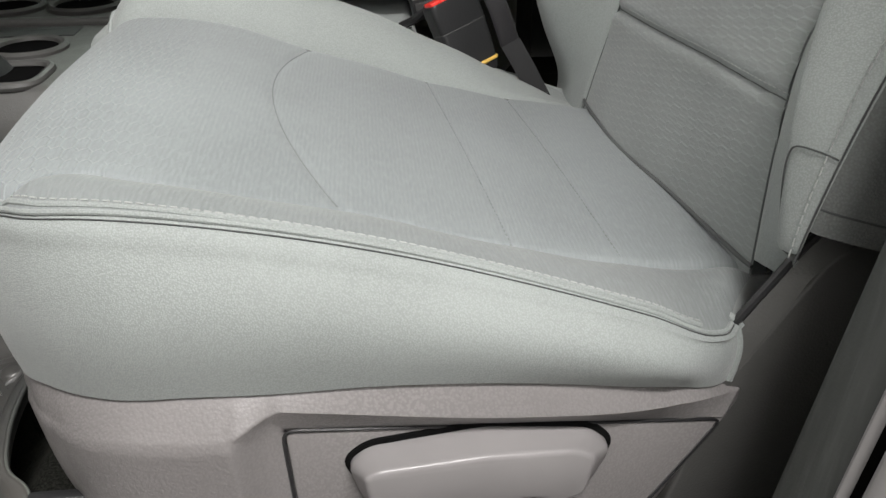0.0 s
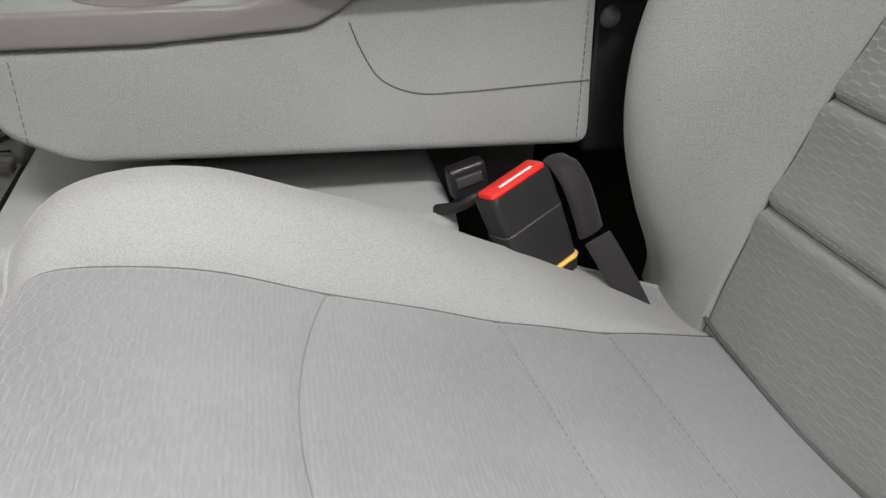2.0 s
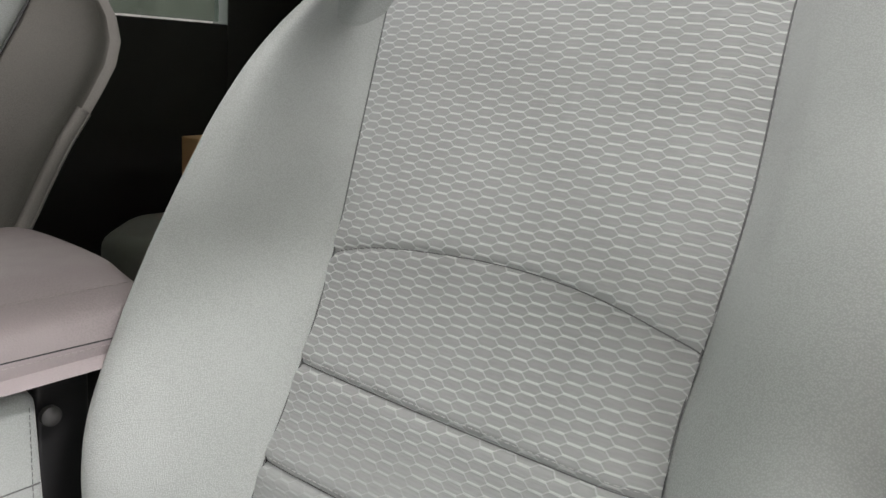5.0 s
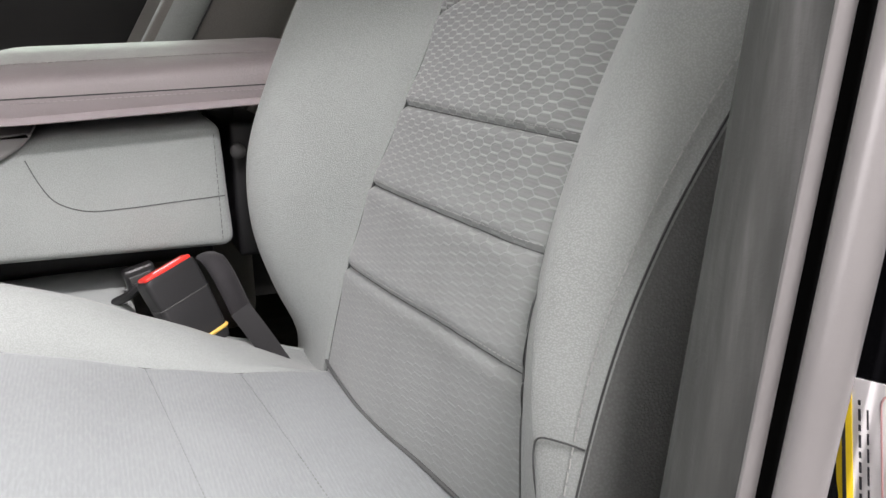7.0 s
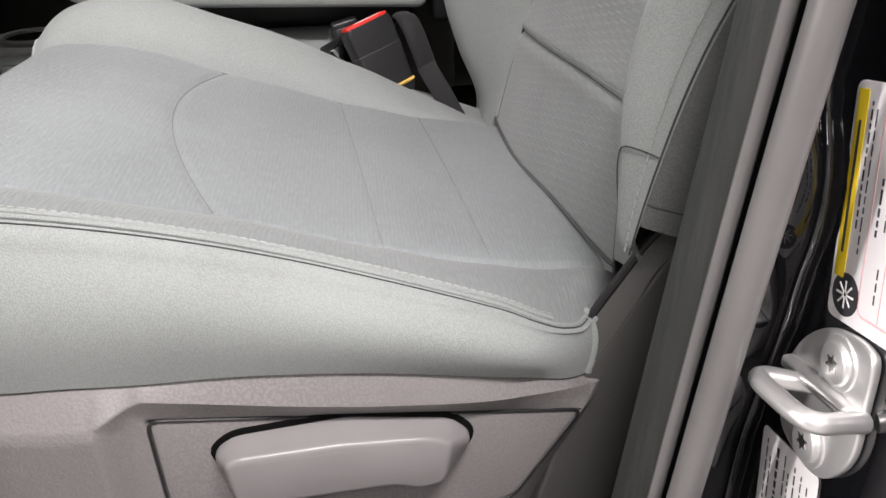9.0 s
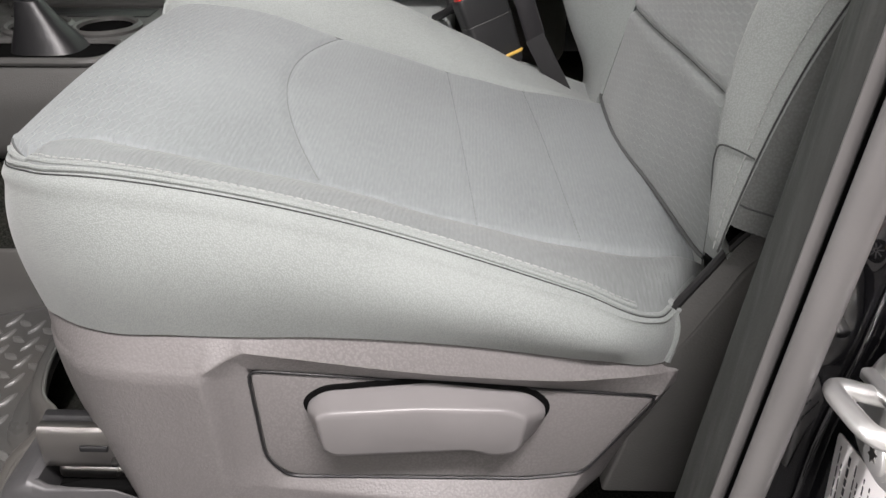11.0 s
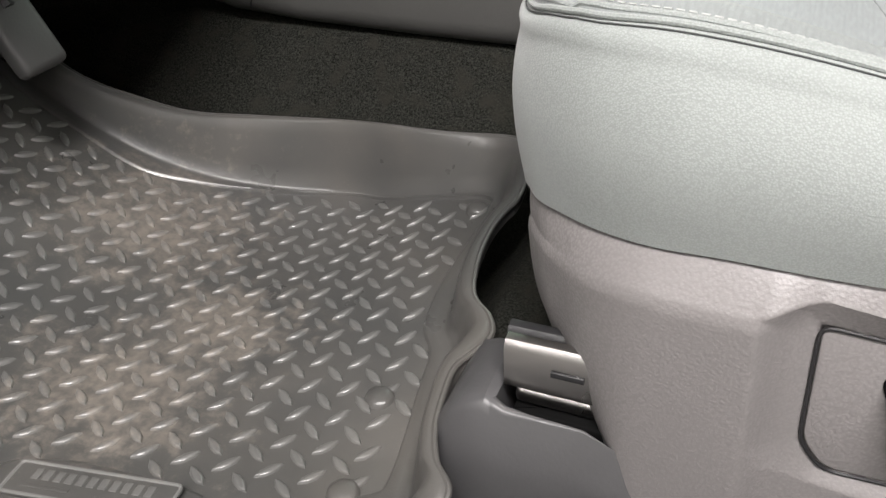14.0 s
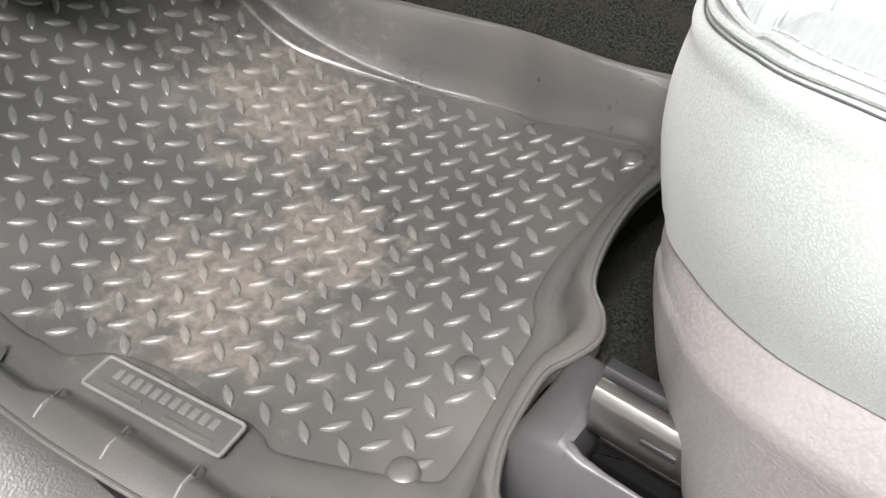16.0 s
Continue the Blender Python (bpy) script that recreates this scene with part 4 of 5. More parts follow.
# the liner's lip, point for point beside the field's outline
LIP = np.array([(-0.245, 0.350, 0.066), (-0.263, 0.376, 0.068), (-0.275, 0.402, 0.07), (-0.282, 0.433, 0.07), (-0.285, 0.464, 0.07), (-0.277, 0.486, 0.07), (-0.272, 0.510, 0.07), (-0.282, 0.531, 0.07),
                (-0.304, 0.554, 0.07), (-0.317, 0.597, 0.073), (-0.322, 0.645, 0.075), (-0.319, 0.678, 0.077), (-0.314, 0.70, 0.079), (-0.318, 0.745, 0.083), (-0.328, 0.785, 0.087), (-0.345, 0.802, 0.089),
                (-0.372, 0.808, 0.087), (-0.43, 0.798, 0.087), (-0.54, 0.795, 0.086), (-0.659, 0.775, 0.086), (-0.745, 0.758, 0.088), (-0.815, 0.752, 0.10), (-0.887, 0.74, 0.125), (-0.98, 0.745, 0.17)])
LIP_DOOR = np.array([(-1.06, 0.75, 0.2), (-1.12, 0.72, 0.22), (-1.13, 0.34, 0.22), (-1.08, 0.24, 0.18), (-0.88, 0.215, 0.09), (-0.69, 0.218, 0.045), (-0.63, 0.222, 0.035), (-0.595, 0.224, 0.03), (-0.575, 0.226, 0.028),
                     (-0.545, 0.229, 0.027), (-0.487, 0.238, 0.025), (-0.44, 0.246, 0.025), (-0.40, 0.254, 0.026), (-0.34, 0.272, 0.03), (-0.27, 0.300, 0.045)])
rim = spline(np.concatenate([FIELD, FIELD_DOOR]), 8, True)
lip_line = spline(np.concatenate([LIP, LIP_DOOR]), 8, True)
n_rim = len(rim)
tunnel = sstep(0.69, 0.76, rim[:, 1])
doorside = sstep(0.385, 0.345, rim[:, 1])
border = 0.40 - 0.30 * tunnel + 0.10 * doorside
crest = 0.80 + 0.06 * tunnel - 0.08 * doorside
zf = floor_z(rim[:, 0], rim[:, 1])
lv = [np.column_stack([rim, zf - 0.002])]
for u, h, e in ((0.0, 0.0, 0.0010), (0.1, 0.0, 0.0022), (0.55, 0.0, 0.0025), (1.0, 0.0, 0.0025), (1.18, 0.05, 0.002), (1.42, 0.38, 0.001), (1.68, 0.80, 0.0), (1.88, 0.97, 0.0), (2.0, 1.0, 0.0), (2.5, 1.0, 0.0), (2.85, 1.0, 0.0), (3.0, 0.95, 0.0), (3.0, 0.70, 0.0)):
    w = np.where(u <= 1, 0.03 + (border - 0.03) * u, np.where(u <= 2, border + (crest - border) * (u - 1), crest + (1 - crest) * (u - 2)))
    p = rim * (1 - w)[:, None] + lip_line[:, :2] * w[:, None]
    lv.append(np.column_stack([p, zf * (1 - h) + lip_line[:, 2] * h + e]))
wall = grid(np.array(lv), cv=True)
# floor of the mat: rings drawn in towards the middle
cx, cy = -0.65, 0.52
rings = []
for k in (1.0, 0.95, 0.9, 0.84, 0.77, 0.7, 0.62, 0.54, 0.45, 0.35, 0.25, 0.15, 0.02):
    q = np.array([cx, cy]) + (rim - np.array([cx, cy])) * k
    rings.append(np.column_stack([q, floor_z(q[:, 0], q[:, 1]) - 0.002]))
tray_floor = loft(rings, False)
tray_floor.f.append(tuple(range((len(rings) - 1) * n_rim, len(rings) * n_rim)))
part("liner_tray", wall + tray_floor, M_RUBBER, mat, "", 60)
part("liner_lip", tube(lip_line + np.array([0, 0, -0.0016]), 0.0026, 8, True), M_RUBBER, mat)


def inside(px, py, o):
    c = False
    j = len(o) - 1
    for i in range(len(o)):
        if (o[i][1] > py) != (o[j][1] > py) and px < (o[j][0] - o[i][0]) * (py - o[i][1]) / (o[j][1] - o[i][1]) + o[i][0]:
            c = not c
        j = i
    return c


def lozenge(px, py, ang, length=0.0265, width=0.0090, h=0.0029):
    """One raised tread bar, pointed at both ends."""
    k = np.array([(-0.5, 0), (-0.25, -0.42), (0, -0.5), (0.25, -0.42), (0.5, 0), (0.25, 0.42), (0, 0.5), (-0.25, 0.42)])
    c, s = math.cos(ang), math.sin(ang)
    g = []
    for f, e in ((1.0, -0.0026), (0.9, 0.5 * h - 0.002), (0.6, 0.9 * h - 0.002), (0.25, h - 0.002)):
        q = k * np.array([length, width]) * np.array([f if f > 0.65 else 0.8, f])
        a, b = px + q[:, 0] * c - q[:, 1] * s, py + q[:, 0] * s + q[:, 1] * c
        x = np.interp(-a, run_s, run_x)
        g.append(np.column_stack([x, b, floor_z(x, b) + e]))
    return loft(g)


rng = random.Random(4)
field = inset(rim, 0.007)
tread = Geo()
ua, wa = (0.03479, 0.00631), (-0.00624, 0.03167)
for i in range(-20, 40):
    for j in range(-30, 30):
        for k in (0, 1):
            px = -0.4953 + (i + 0.5 * k) * ua[0] + (j + 0.5 * k) * wa[0]
            py = 0.4556 + (i + 0.5 * k) * ua[1] + (j + 0.5 * k) * wa[1]
            if px < -0.3 and inside(float(np.interp(-px, run_s, run_x)), py, field):
                tread += lozenge(px, py, (0.995 if k == 0 else 2.60) + rng.uniform(-0.03, 0.03))
tagged(part("diamond_tread", tread, M_TREAD, mat, "", 75), kind="stuff")
for px, py in ((-0.360, 0.473), (-0.342, 0.374), (-0.376, 0.750)):
    stud = lathe([(0.0135, -0.003), (0.012, 0.0020), (0.009, 0.0042), (0.003, 0.0048)], 24)
    part("moulded_stud", stud.at(pose(px, py, float(floor_z(px, py)) - 0.001)), M_RUBBER, mat)
badge_m = pose(-0.5175, 0.3025, 0.0128, -2.0, -1.6, 8.6)
plate = part("badge", rbox(0.143, 0.033, 0.003, 0.005, 0.0012).at(badge_m), M_RUBBER, mat, "raised rectangular maker's badge with lettering bars")
frame_o = rounded([(-0.070, -0.015), (0.070, -0.015), (0.070, 0.015), (-0.070, 0.015)], 0.004)
part("badge_rim", tube([(a, b, 0.003) for a, b in frame_o], 0.0015, 6, True).at(badge_m), M_BADGE, plate)
for k in range(11):
    part("lettering_bar", rbox(0.0065, 0.010, 0.0012, 0.001).at(badge_m @ pose(-0.049 + 0.0098 * k, 0.0045, 0.0026)), M_TREAD, plate)
part("lettering_bar", rbox(0.044, 0.0032, 0.0008, 0.0005).at(badge_m @ pose(-0.036, -0.0065, 0.0028)), M_RUBBER, plate)
part("lettering_bar", rbox(0.048, 0.0032, 0.0008, 0.0005).at(badge_m @ pose(0.034, -0.0085, 0.0028)), M_RUBBER, plate)
fin = [[(x, y * w, h) for y, h in ((-0.0050, -0.012), (-0.0032, 0.0), (-0.001, e), (0.001, e), (0.0032, 0.0), (0.0050, -0.012))] for x, w, e in ((-0.020, 0.3, -0.006), (-0.012, 0.9, 0.004), (-0.002, 1.0, 0.006), (0.008, 0.8, 0.003), (0.019, 0.2, -0.009))]
for px, py, pz in ((-0.645, 0.238, 0.036), (-0.577, 0.246, 0.024), (-0.510, 0.256, 0.022), (-0.444, 0.268, 0.022), (-0.385, 0.281, 0.024)):
    # Ribs take the pale badge rubber to paint how brightly they are lit.
    part("edge_rib", loft(fin).at(pose(px, py, pz, 0, 0, 108)), M_BADGE, mat, "", 25)

# sill outside the mat
sill = []
for x in np.linspace(-1.2, 0.36, 30):
    o = [(0.255, -0.02), (0.235, 0.008), (0.205, 0.013), (0.15, 0.010), (0.12, -0.02), (0.11, -0.12), (0.105, -0.3)]
    sill.append([(x, a + 0.02 * float(sstep(-0.5, -0.2, x)), b) for a, b in o])
solid("sill_plate", grid(np.array(sill)), M_SILL, "grained grey plastic door sill plate", "sill", "structure")

# ---- floor console with shifter ----
console = thing("floor_console", "dark grey plastic floor console with cup holders and transfer lever", "console", (-0.6, 1.15, 0.1))
sec = []
console_low = curve([-0.948, -0.942, -0.925, -0.89, -0.79, -0.64, -0.44, -0.35], [0.222, 0.205, 0.172, 0.143, 0.123, 0.116, 0.112, 0.112])
for x in (-0.948, -0.942, -0.925, -0.905, -0.88, -0.84, -0.79, -0.72, -0.64, -0.55, -0.45, -0.375, -0.358):
    low, y0 = float(console_low(x)), 0.985
    top_z = 0.252 if x < -0.36 else 0.247
    o = rounded([(y0 + 0.015, low), (y0, low + 0.02), (y0 - 0.002, top_z - 0.045), (y0 + 0.02, top_z), (1.34, top_z), (1.36, top_z - 0.04), (1.36, low)], 0.014, 4)
    sec.append([(x, a, b) for a, b in o])
body = part("console_body", loft(sec), M_CONSOLE, console)
part("panel_joint", tube([(-0.80, 0.9825, 0.14), (-0.775, 0.9825, 0.21)], 0.0012, 6), M_BLACK, body)
part("tray_rim", tube([(a, b, 0.2535) for a, b in rounded([(-0.68, 1.005), (-0.385, 1.005), (-0.385, 1.10), (-0.68, 1.10)], 0.03, 7)], 0.006, 8, True), M_CONSOLE, body)
# The tray's recess is a flat plate coloured as its shade.
part("tray_well_shade", slab(rounded([(-0.68, 1.005), (-0.385, 1.005), (-0.385, 1.10), (-0.68, 1.10)], 0.03, 7), 0.249, 0.2525, 0.001), M_RECESS_SHADE, body)
boot = []
for h, w, l in ((0.0, 0.040, 0.050), (0.012, 0.034, 0.044), (0.04, 0.022, 0.028), (0.062, 0.016, 0.019), (0.066, 0.014, 0.017)):
    boot.append([(math.copysign(abs(math.cos(a))**0.7, math.cos(a)) * l - 0.25 * h, math.copysign(abs(math.sin(a))**0.7, math.sin(a)) * w, h) for a in np.linspace(0, 2 * math.pi, 24, endpoint=False)])
part("lever_boot", loft(boot).at(pose(-0.485, 1.075, 0.2525)), M_BLACK, console, "tapered black rubber lever boot")
part("lever", tube([(-0.500, 1.075, 0.31), (-0.510, 1.078, 0.40), (-0.515, 1.08, 0.46)], [0.011, 0.010, 0.012], 14), M_BLACK, console)


def cup_holder(px, py, pz, r, parent, rim=None):
    ring = part("cup_holder", lathe([(r + 0.010, -0.004), (r + 0.010, 0.004), (r + 0.005, 0.008), (r, 0.006), (r - 0.003, -0.004)], 36).at(pose(px, py, pz - (0.003 if rim else 0))), rim or M_CONSOLE, parent)
    # Flat black disc in place of the hole's shade.
    part("cup_well_shade", lathe([(r - 0.002, 0.001), (r - 0.003, 0.0018), (0.002, 0.0018)], 30).at(pose(px, py, pz)), M_RECESS_SHADE, ring)


for px, py, r in ((-0.446, 1.178, 0.042), (-0.55, 1.178, 0.042), (-0.44, 1.432, 0.048), (-0.56, 1.432, 0.048)):
    cup_holder(px, py, 0.252, r, console)
part("passenger_tray", rbox(0.6, 0.16, 0.05, 0.02).at(pose(-0.66, 1.43, 0.2)), M_CONSOLE, console)
part("divider", rbox(0.30, 0.022, 0.022, 0.006).at(pose(-0.51, 1.315, 0.24)), M_CONSOLE, console)
# No opening here: a black bar paints the slot's shade.
part("divider_slot_shade", rbox(0.22, 0.05, 0.003, 0.001).at(pose(-0.515, 1.268, 0.2505)), M_BLACK, console)

# ---- centre seat with fold-down armrest ----
centre = thing("jump_seat", "grey cloth centre jump seat folded down as armrest with vinyl lid", "car seat", (0.0, 1.18, 0.0))
part("cushion", slab(rounded([(-0.315, 1.0), (0.075, 1.0), (0.075, 1.36), (-0.315, 1.36)], 0.03, 6), 0.14, 0.31, 0.018, 4), M_CLOTH, centre)
part("cushion_stitching", stitches([(x, 1.014, 0.3085) for x in np.linspace(-0.2, 0.07, 30)], 0.004, 0.002), M_SEAM, centre)
part("support", rbox(0.36, 0.20, 0.05, 0.01).at(pose(0.0, 1.25, 0.312)), M_BLACK, centre)
box_o = rounded([(-0.285, 0.44), (-0.275, 0.395), (-0.225, 0.368), (0.0, 0.362), (0.19, 0.356), (0.187, 0.41), (0.184, 0.498), (0.0, 0.495), (-0.04, 0.468), (-0.16, 0.460), (-0.28, 0.460)], 0.016, 5)
part("box_cover", slab(box_o, 1.027, 1.395, 0.010, 4).at(SIDE), M_CLOTH, centre, "grey cloth cover of the folded back")
pts = spline([(-0.012, 0.470), (-0.002, 0.445), (0.012, 0.424), (0.04, 0.412), (0.08, 0.411), (0.13, 0.413), (0.183, 0.415)], 8)
part("box_seam", tube([(a, 1.0268, b) for a, b in pts], 0.0007, 6), M_FOLD, centre)
part("box_edge_stitching", stitches([(0.1765, 1.0265, zv) for zv in np.linspace(0.365, 0.49, 40)], r=0.0004), M_FOLD, centre)
part("box_front_stitching", stitches([(-0.255, 1.0266, zv) for zv in np.linspace(0.39, 0.455, 20)], r=0.0004), M_FOLD, centre)
tray_o = rounded([(-0.30, 0.4605), (-0.16, 0.4605), (-0.04, 0.4685), (-0.015, 0.482), (0.0, 0.4975), (-0.06, 0.4975), (-0.09, 0.487), (-0.30, 0.487)], 0.006, 4)
tray = part("front_tray", slab(tray_o, 1.022, 1.395, 0.004).at(SIDE), M_TRAY, centre, "smooth grey plastic cup tray")
for px, py in ((-0.163, 1.085), (-0.190, 1.335)):
    cup_holder(px, py, 0.4865, 0.046, tray, M_TRAY)


def lid_section(w):
    """Outline of the lid at a share of its length from the front."""
    y0, y1 = 1.006 + 0.035 * (1 - min(w / 0.14, 1))**2, 1.315 - 0.02 * (1 - min(w / 0.14, 1))**2
    drop = 0.028 * (1 - min(w / 0.22, 1))**2
    sag = 0.004 * w
    top_z, low_z = 0.578 + sag - drop, 0.5045 + 0.012 * w + 0.022 * (1 - min(w / 0.2, 1))**2
    return spline([(y0 + 0.012, low_z), (y0 + 0.002, low_z + 0.008), (y0, low_z + 0.028), (y0 + 0.010, low_z + 0.046), (y0 + 0.055, top_z - 0.008), (y0 + 0.10, top_z), (y1 - 0.08, top_z), (y1 - 0.02, top_z - 0.01), (y1, low_z + 0.03), (y1 - 0.01, low_z)], 5, True)


lid = []
for w in np.concatenate([np.linspace(0, 0.1, 8), np.linspace(0.12, 0.97, 26), [0.985, 0.995, 1.0]]):
    x = -0.085 + 0.366 * w + (0.0 if w > 0.1 else -0.004 * (1 - w / 0.1)**2)
    s = lid_section(w)
    m = s.mean(0)
    k = 1.0 - 0.05 * max(0, (w - 0.97) / 0.03)**2 - 0.10 * max(0, (0.1 - w) / 0.1)**3
    lid.append([(x, *(m + (q - m) * k)) for q in s])
lid_p = part("armrest_lid", loft(lid), M_VINYL, centre, "padded mauve-grey vinyl armrest lid with light stitching")
wl = np.linspace(0.06, 0.985, 60)
lo_seam = [(-0.085 + 0.352 * w, 1.0055 + 0.035 * (1 - min(w / 0.14, 1))**2, 0.5325 + 0.004 * w + 0.012 * (1 - min(w / 0.2, 1))**2) for w in wl]
part("lid_seam", tube(lo_seam, 0.0007, 6), M_SEAM, lid_p)
part("lid_stitching", stitches([(a, b - 0.0004, c - 0.0045) for a, b, c in lo_seam], 0.004, 0.002, 0.0005), M_LIGHT_THREAD, lid_p)


def lid_top(w, y):
    s = lid_section(w)
    s = s[5:40]
    return float(np.interp(y, s[:, 0], s[:, 1]))


hi_seam = [(-0.085 + 0.366 * w, 1.043, lid_top(w, 1.043) + 0.0004) for w in np.linspace(0.15, 0.985, 60)]
part("lid_top_stitching", stitches(hi_seam, 0.0045, 0.002, 0.0005), M_LIGHT_THREAD, lid_p)
bracket = part("hinge_bracket", rbox(0.05, 0.26, 0.16, 0.006).at(pose(0.225, 1.20, 0.33)), M_BLACK, centre)
part("hinge_pin", lathe([(0.009, 0), (0.009, 0.006), (0.005, 0.009), (0.001, 0.009)], 18).at(pose(0.205, 1.055, 0.46, 90)), M_DARK, bracket)

# key fob with a white tag and strap lying on the tray
fob = thing("key_tag", "white card key tag with a black strap lying on the tray", "key tag", (-0.11, 1.28, 0.487))
part("tag", rbox(0.030, 0.055, 0.002, 0.004).at(pose(-0.100, 1.335, 0.490, 0, -25, 8)), M_WHITE, fob)
part("strap", tube(spline([(-0.128, 1.35, 0.497), (-0.122, 1.30, 0.502), (-0.112, 1.25, 0.500), (-0.105, 1.19, 0.493)], 8), 0.010, 8, flat=0.35, up=(0, 0, 1)), M_BLACK, fob)
part("fob", rbox(0.034, 0.045, 0.012, 0.008).at(pose(-0.118, 1.20, 0.488, 0, 0, 20)), M_BLACK, fob)

# ---- seat belt buckle ----
buckle = thing("seat_belt_buckle", "black seat belt buckle with red release button", "seat belt buckle", (0.14, 0.97, 0.22))
ax_up = Vector((-0.36, 0.12, 0.92)).normalized()
ax_w = Vector((0.80, 0.38, 0.26))
ax_w = (ax_w - ax_up * ax_w.dot(ax_up)).normalized()
ax_t = ax_up.cross(ax_w)
BM = Matrix(((ax_w.x, ax_t.x, ax_up.x, 0.142), (ax_w.y, ax_t.y, ax_up.y, 0.972), (ax_w.z, ax_t.z, ax_up.z, 0.262), (0, 0, 0, 1)))
o = rounded([(-0.0315, -0.015), (0.0315, -0.015), (0.0315, 0.015), (-0.0315, 0.015)], 0.007, 5)
bl = []
for h, k, sx in ((0.0, 0.78, 1.0), (0.004, 0.84, 1), (0.03, 0.92, 1), (0.0585, 0.98, 1), (0.060, 0.95, 1), (0.0615, 0.98, 1), (0.088, 1.0, 1), (0.093, 0.97, 1), (0.095, 0.90, 1)):
    bl.append([(a * k, b * (0.9 + 0.1 * k), h) for a, b in o])
part("buckle_body", loft(bl).at(BM), M_BLACK, buckle, "", 50)
part("joint_line", tube([(a * 0.985, b * 1.0, 0.060) for a, b in o], 0.0008, 6, True).at(BM), M_DARK, buckle)
part("release_button", slab(rounded([(-0.0285, -0.0125), (0.0285, -0.0125), (0.0285, 0.010), (-0.0285, 0.010)], 0.004), 0.0925, 0.0985, 0.002).at(BM), M_RED, buckle, "glossy red release button")
part("button_mark", rbox(0.034, 0.0035, 0.0008, 0.0006).at(BM @ pose(0.002, -0.006, 0.0982)), M_WHITE, buckle)
part("tag_ring", tube([(a * 0.86, b * 1.05, 0.012) for a, b in o], 0.0022, 6, True).at(BM), M_YELLOW, buckle, "yellow tag round the stalk")
part("stalk", rbox(0.040, 0.016, 0.09, 0.004).at(BM @ pose(0, 0, -0.085)), M_BLACK, buckle)


def strap(name, pts, width, up, label, flat, mat):
    """A belt along a line, flat or folded round."""
    return solid(name, tube(spline(pts, 10), width / 2, 14, flat=flat, up=up), mat, label, "seat belt")


strap("belt_webbing", [(0.156, 1.018, 0.350), (0.1615, 1.004, 0.348), (0.168, 0.994, 0.336), (0.174, 0.990, 0.320), (0.183, 0.988, 0.294)], 0.027, (0.35, -0.9, 0.25), "glossy black seat belt webbing folded beside the buckle", 0.42, M_SLEEVE)
strap("belt_webbing", [(0.180, 0.966, 0.300), (0.190, 0.957, 0.283), (0.202, 0.950, 0.262), (0.218, 0.944, 0.232)], 0.024, (-0.2, -0.9, 0.4), "black seat belt webbing rising behind the cushion", 0.10, M_WEB)
lower = thing("centre_belt_buckle", "black centre seat belt anchor with cable loop", "seat belt buckle", (0.09, 1.05, 0.31))
part("anchor", rbox(0.034, 0.016, 0.030, 0.004).at(pose(0.088, 1.040, 0.314, 0, -12, 10)), M_BLACK, lower)
part("anchor_slot", rbox(0.024, 0.003, 0.010, 0.001).at(pose(0.086, 1.0305, 0.326, 0, -12, 10)), M_DARK, lower)
part("cable_loop", tube(spline([(0.055, 1.02, 0.31), (0.07, 1.00, 0.322), (0.085, 0.99, 0.335), (0.098, 0.992, 0.325), (0.10, 0.995, 0.29), (0.105, 0.99, 0.25)], 8), 0.005, 8), M_BLACK, lower)


# ---- door pillar ----
LEANX = 0.08


def pillar_x(x0, z):
    return x0 + LEANX * (z - 0.2)


def pillar_strip(prof, z0=-0.05, z1=1.25, n=40):
    """A moulding that follows the leaning pillar; prof: places across it at height 0.2."""
    rows = []
    for z in np.linspace(z0, z1, n):
        rows.append([(pillar_x(a, z) + 0.0025, b - 0.006 - 0.06 * (z - 0.2), z) for a, b in prof])
    return rows


pillar = thing("pillar_trim", "dark grey plastic pillar trim with rubber door seal", "pillar", (0.28, 0.34, 0.0), kind="structure")
prof = rounded([(0.60, 0.40), (0.60, 0.41), (0.290, 0.405), (0.2560, 0.372), (0.2535, 0.352), (0.262, 0.331), (0.2635, 0.326), (0.2635, 0.326), (0.30, 0.345)], 0.004, 4)[4:-8]
panel_rows = np.array(pillar_strip(prof))
panel_rows[..., 0] -= (0.006 - 0.012 * np.clip(panel_rows[..., 2] - 0.1, -0.1, 0.8)) * sstep(0.350, 0.364, panel_rows[..., 1] + 0.06 * (panel_rows[..., 2] - 0.2))
part("trim_panel", grid(panel_rows), M_TRIM, pillar)
prof = rounded([(0.2585, 0.3300), (0.2545, 0.3310), (0.2530, 0.3275), (0.2580, 0.3250), (0.2620, 0.3270)], 0.002, 3)
part("seal_lip", grid(np.array(pillar_strip(prof)), cv=True), M_SEAL, pillar, "pale rubber seal lip")
prof = [(0.2662 + 0.0092 * math.cos(a), 0.3115 + 0.0092 * math.sin(a)) for a in np.linspace(0, 2 * math.pi, 20, endpoint=False)]
part("bulb_seal", grid(np.array(pillar_strip(prof)), cv=True), M_SEAL, pillar, "thick round grey rubber door seal")
# Black strip stands in for the shade between lip and bulb.
part("seal_gap_shade", grid(np.array(pillar_strip([(0.264, 0.340), (0.264, 0.330), (0.269, 0.326), (0.276, 0.325), (0.279, 0.345)]))), M_RECESS_SHADE, pillar)

jamb = thing("door_jamb", "gloss black painted door jamb with a pressed ridge", "door jamb", (0.335, 0.25, 0.0), kind="structure")
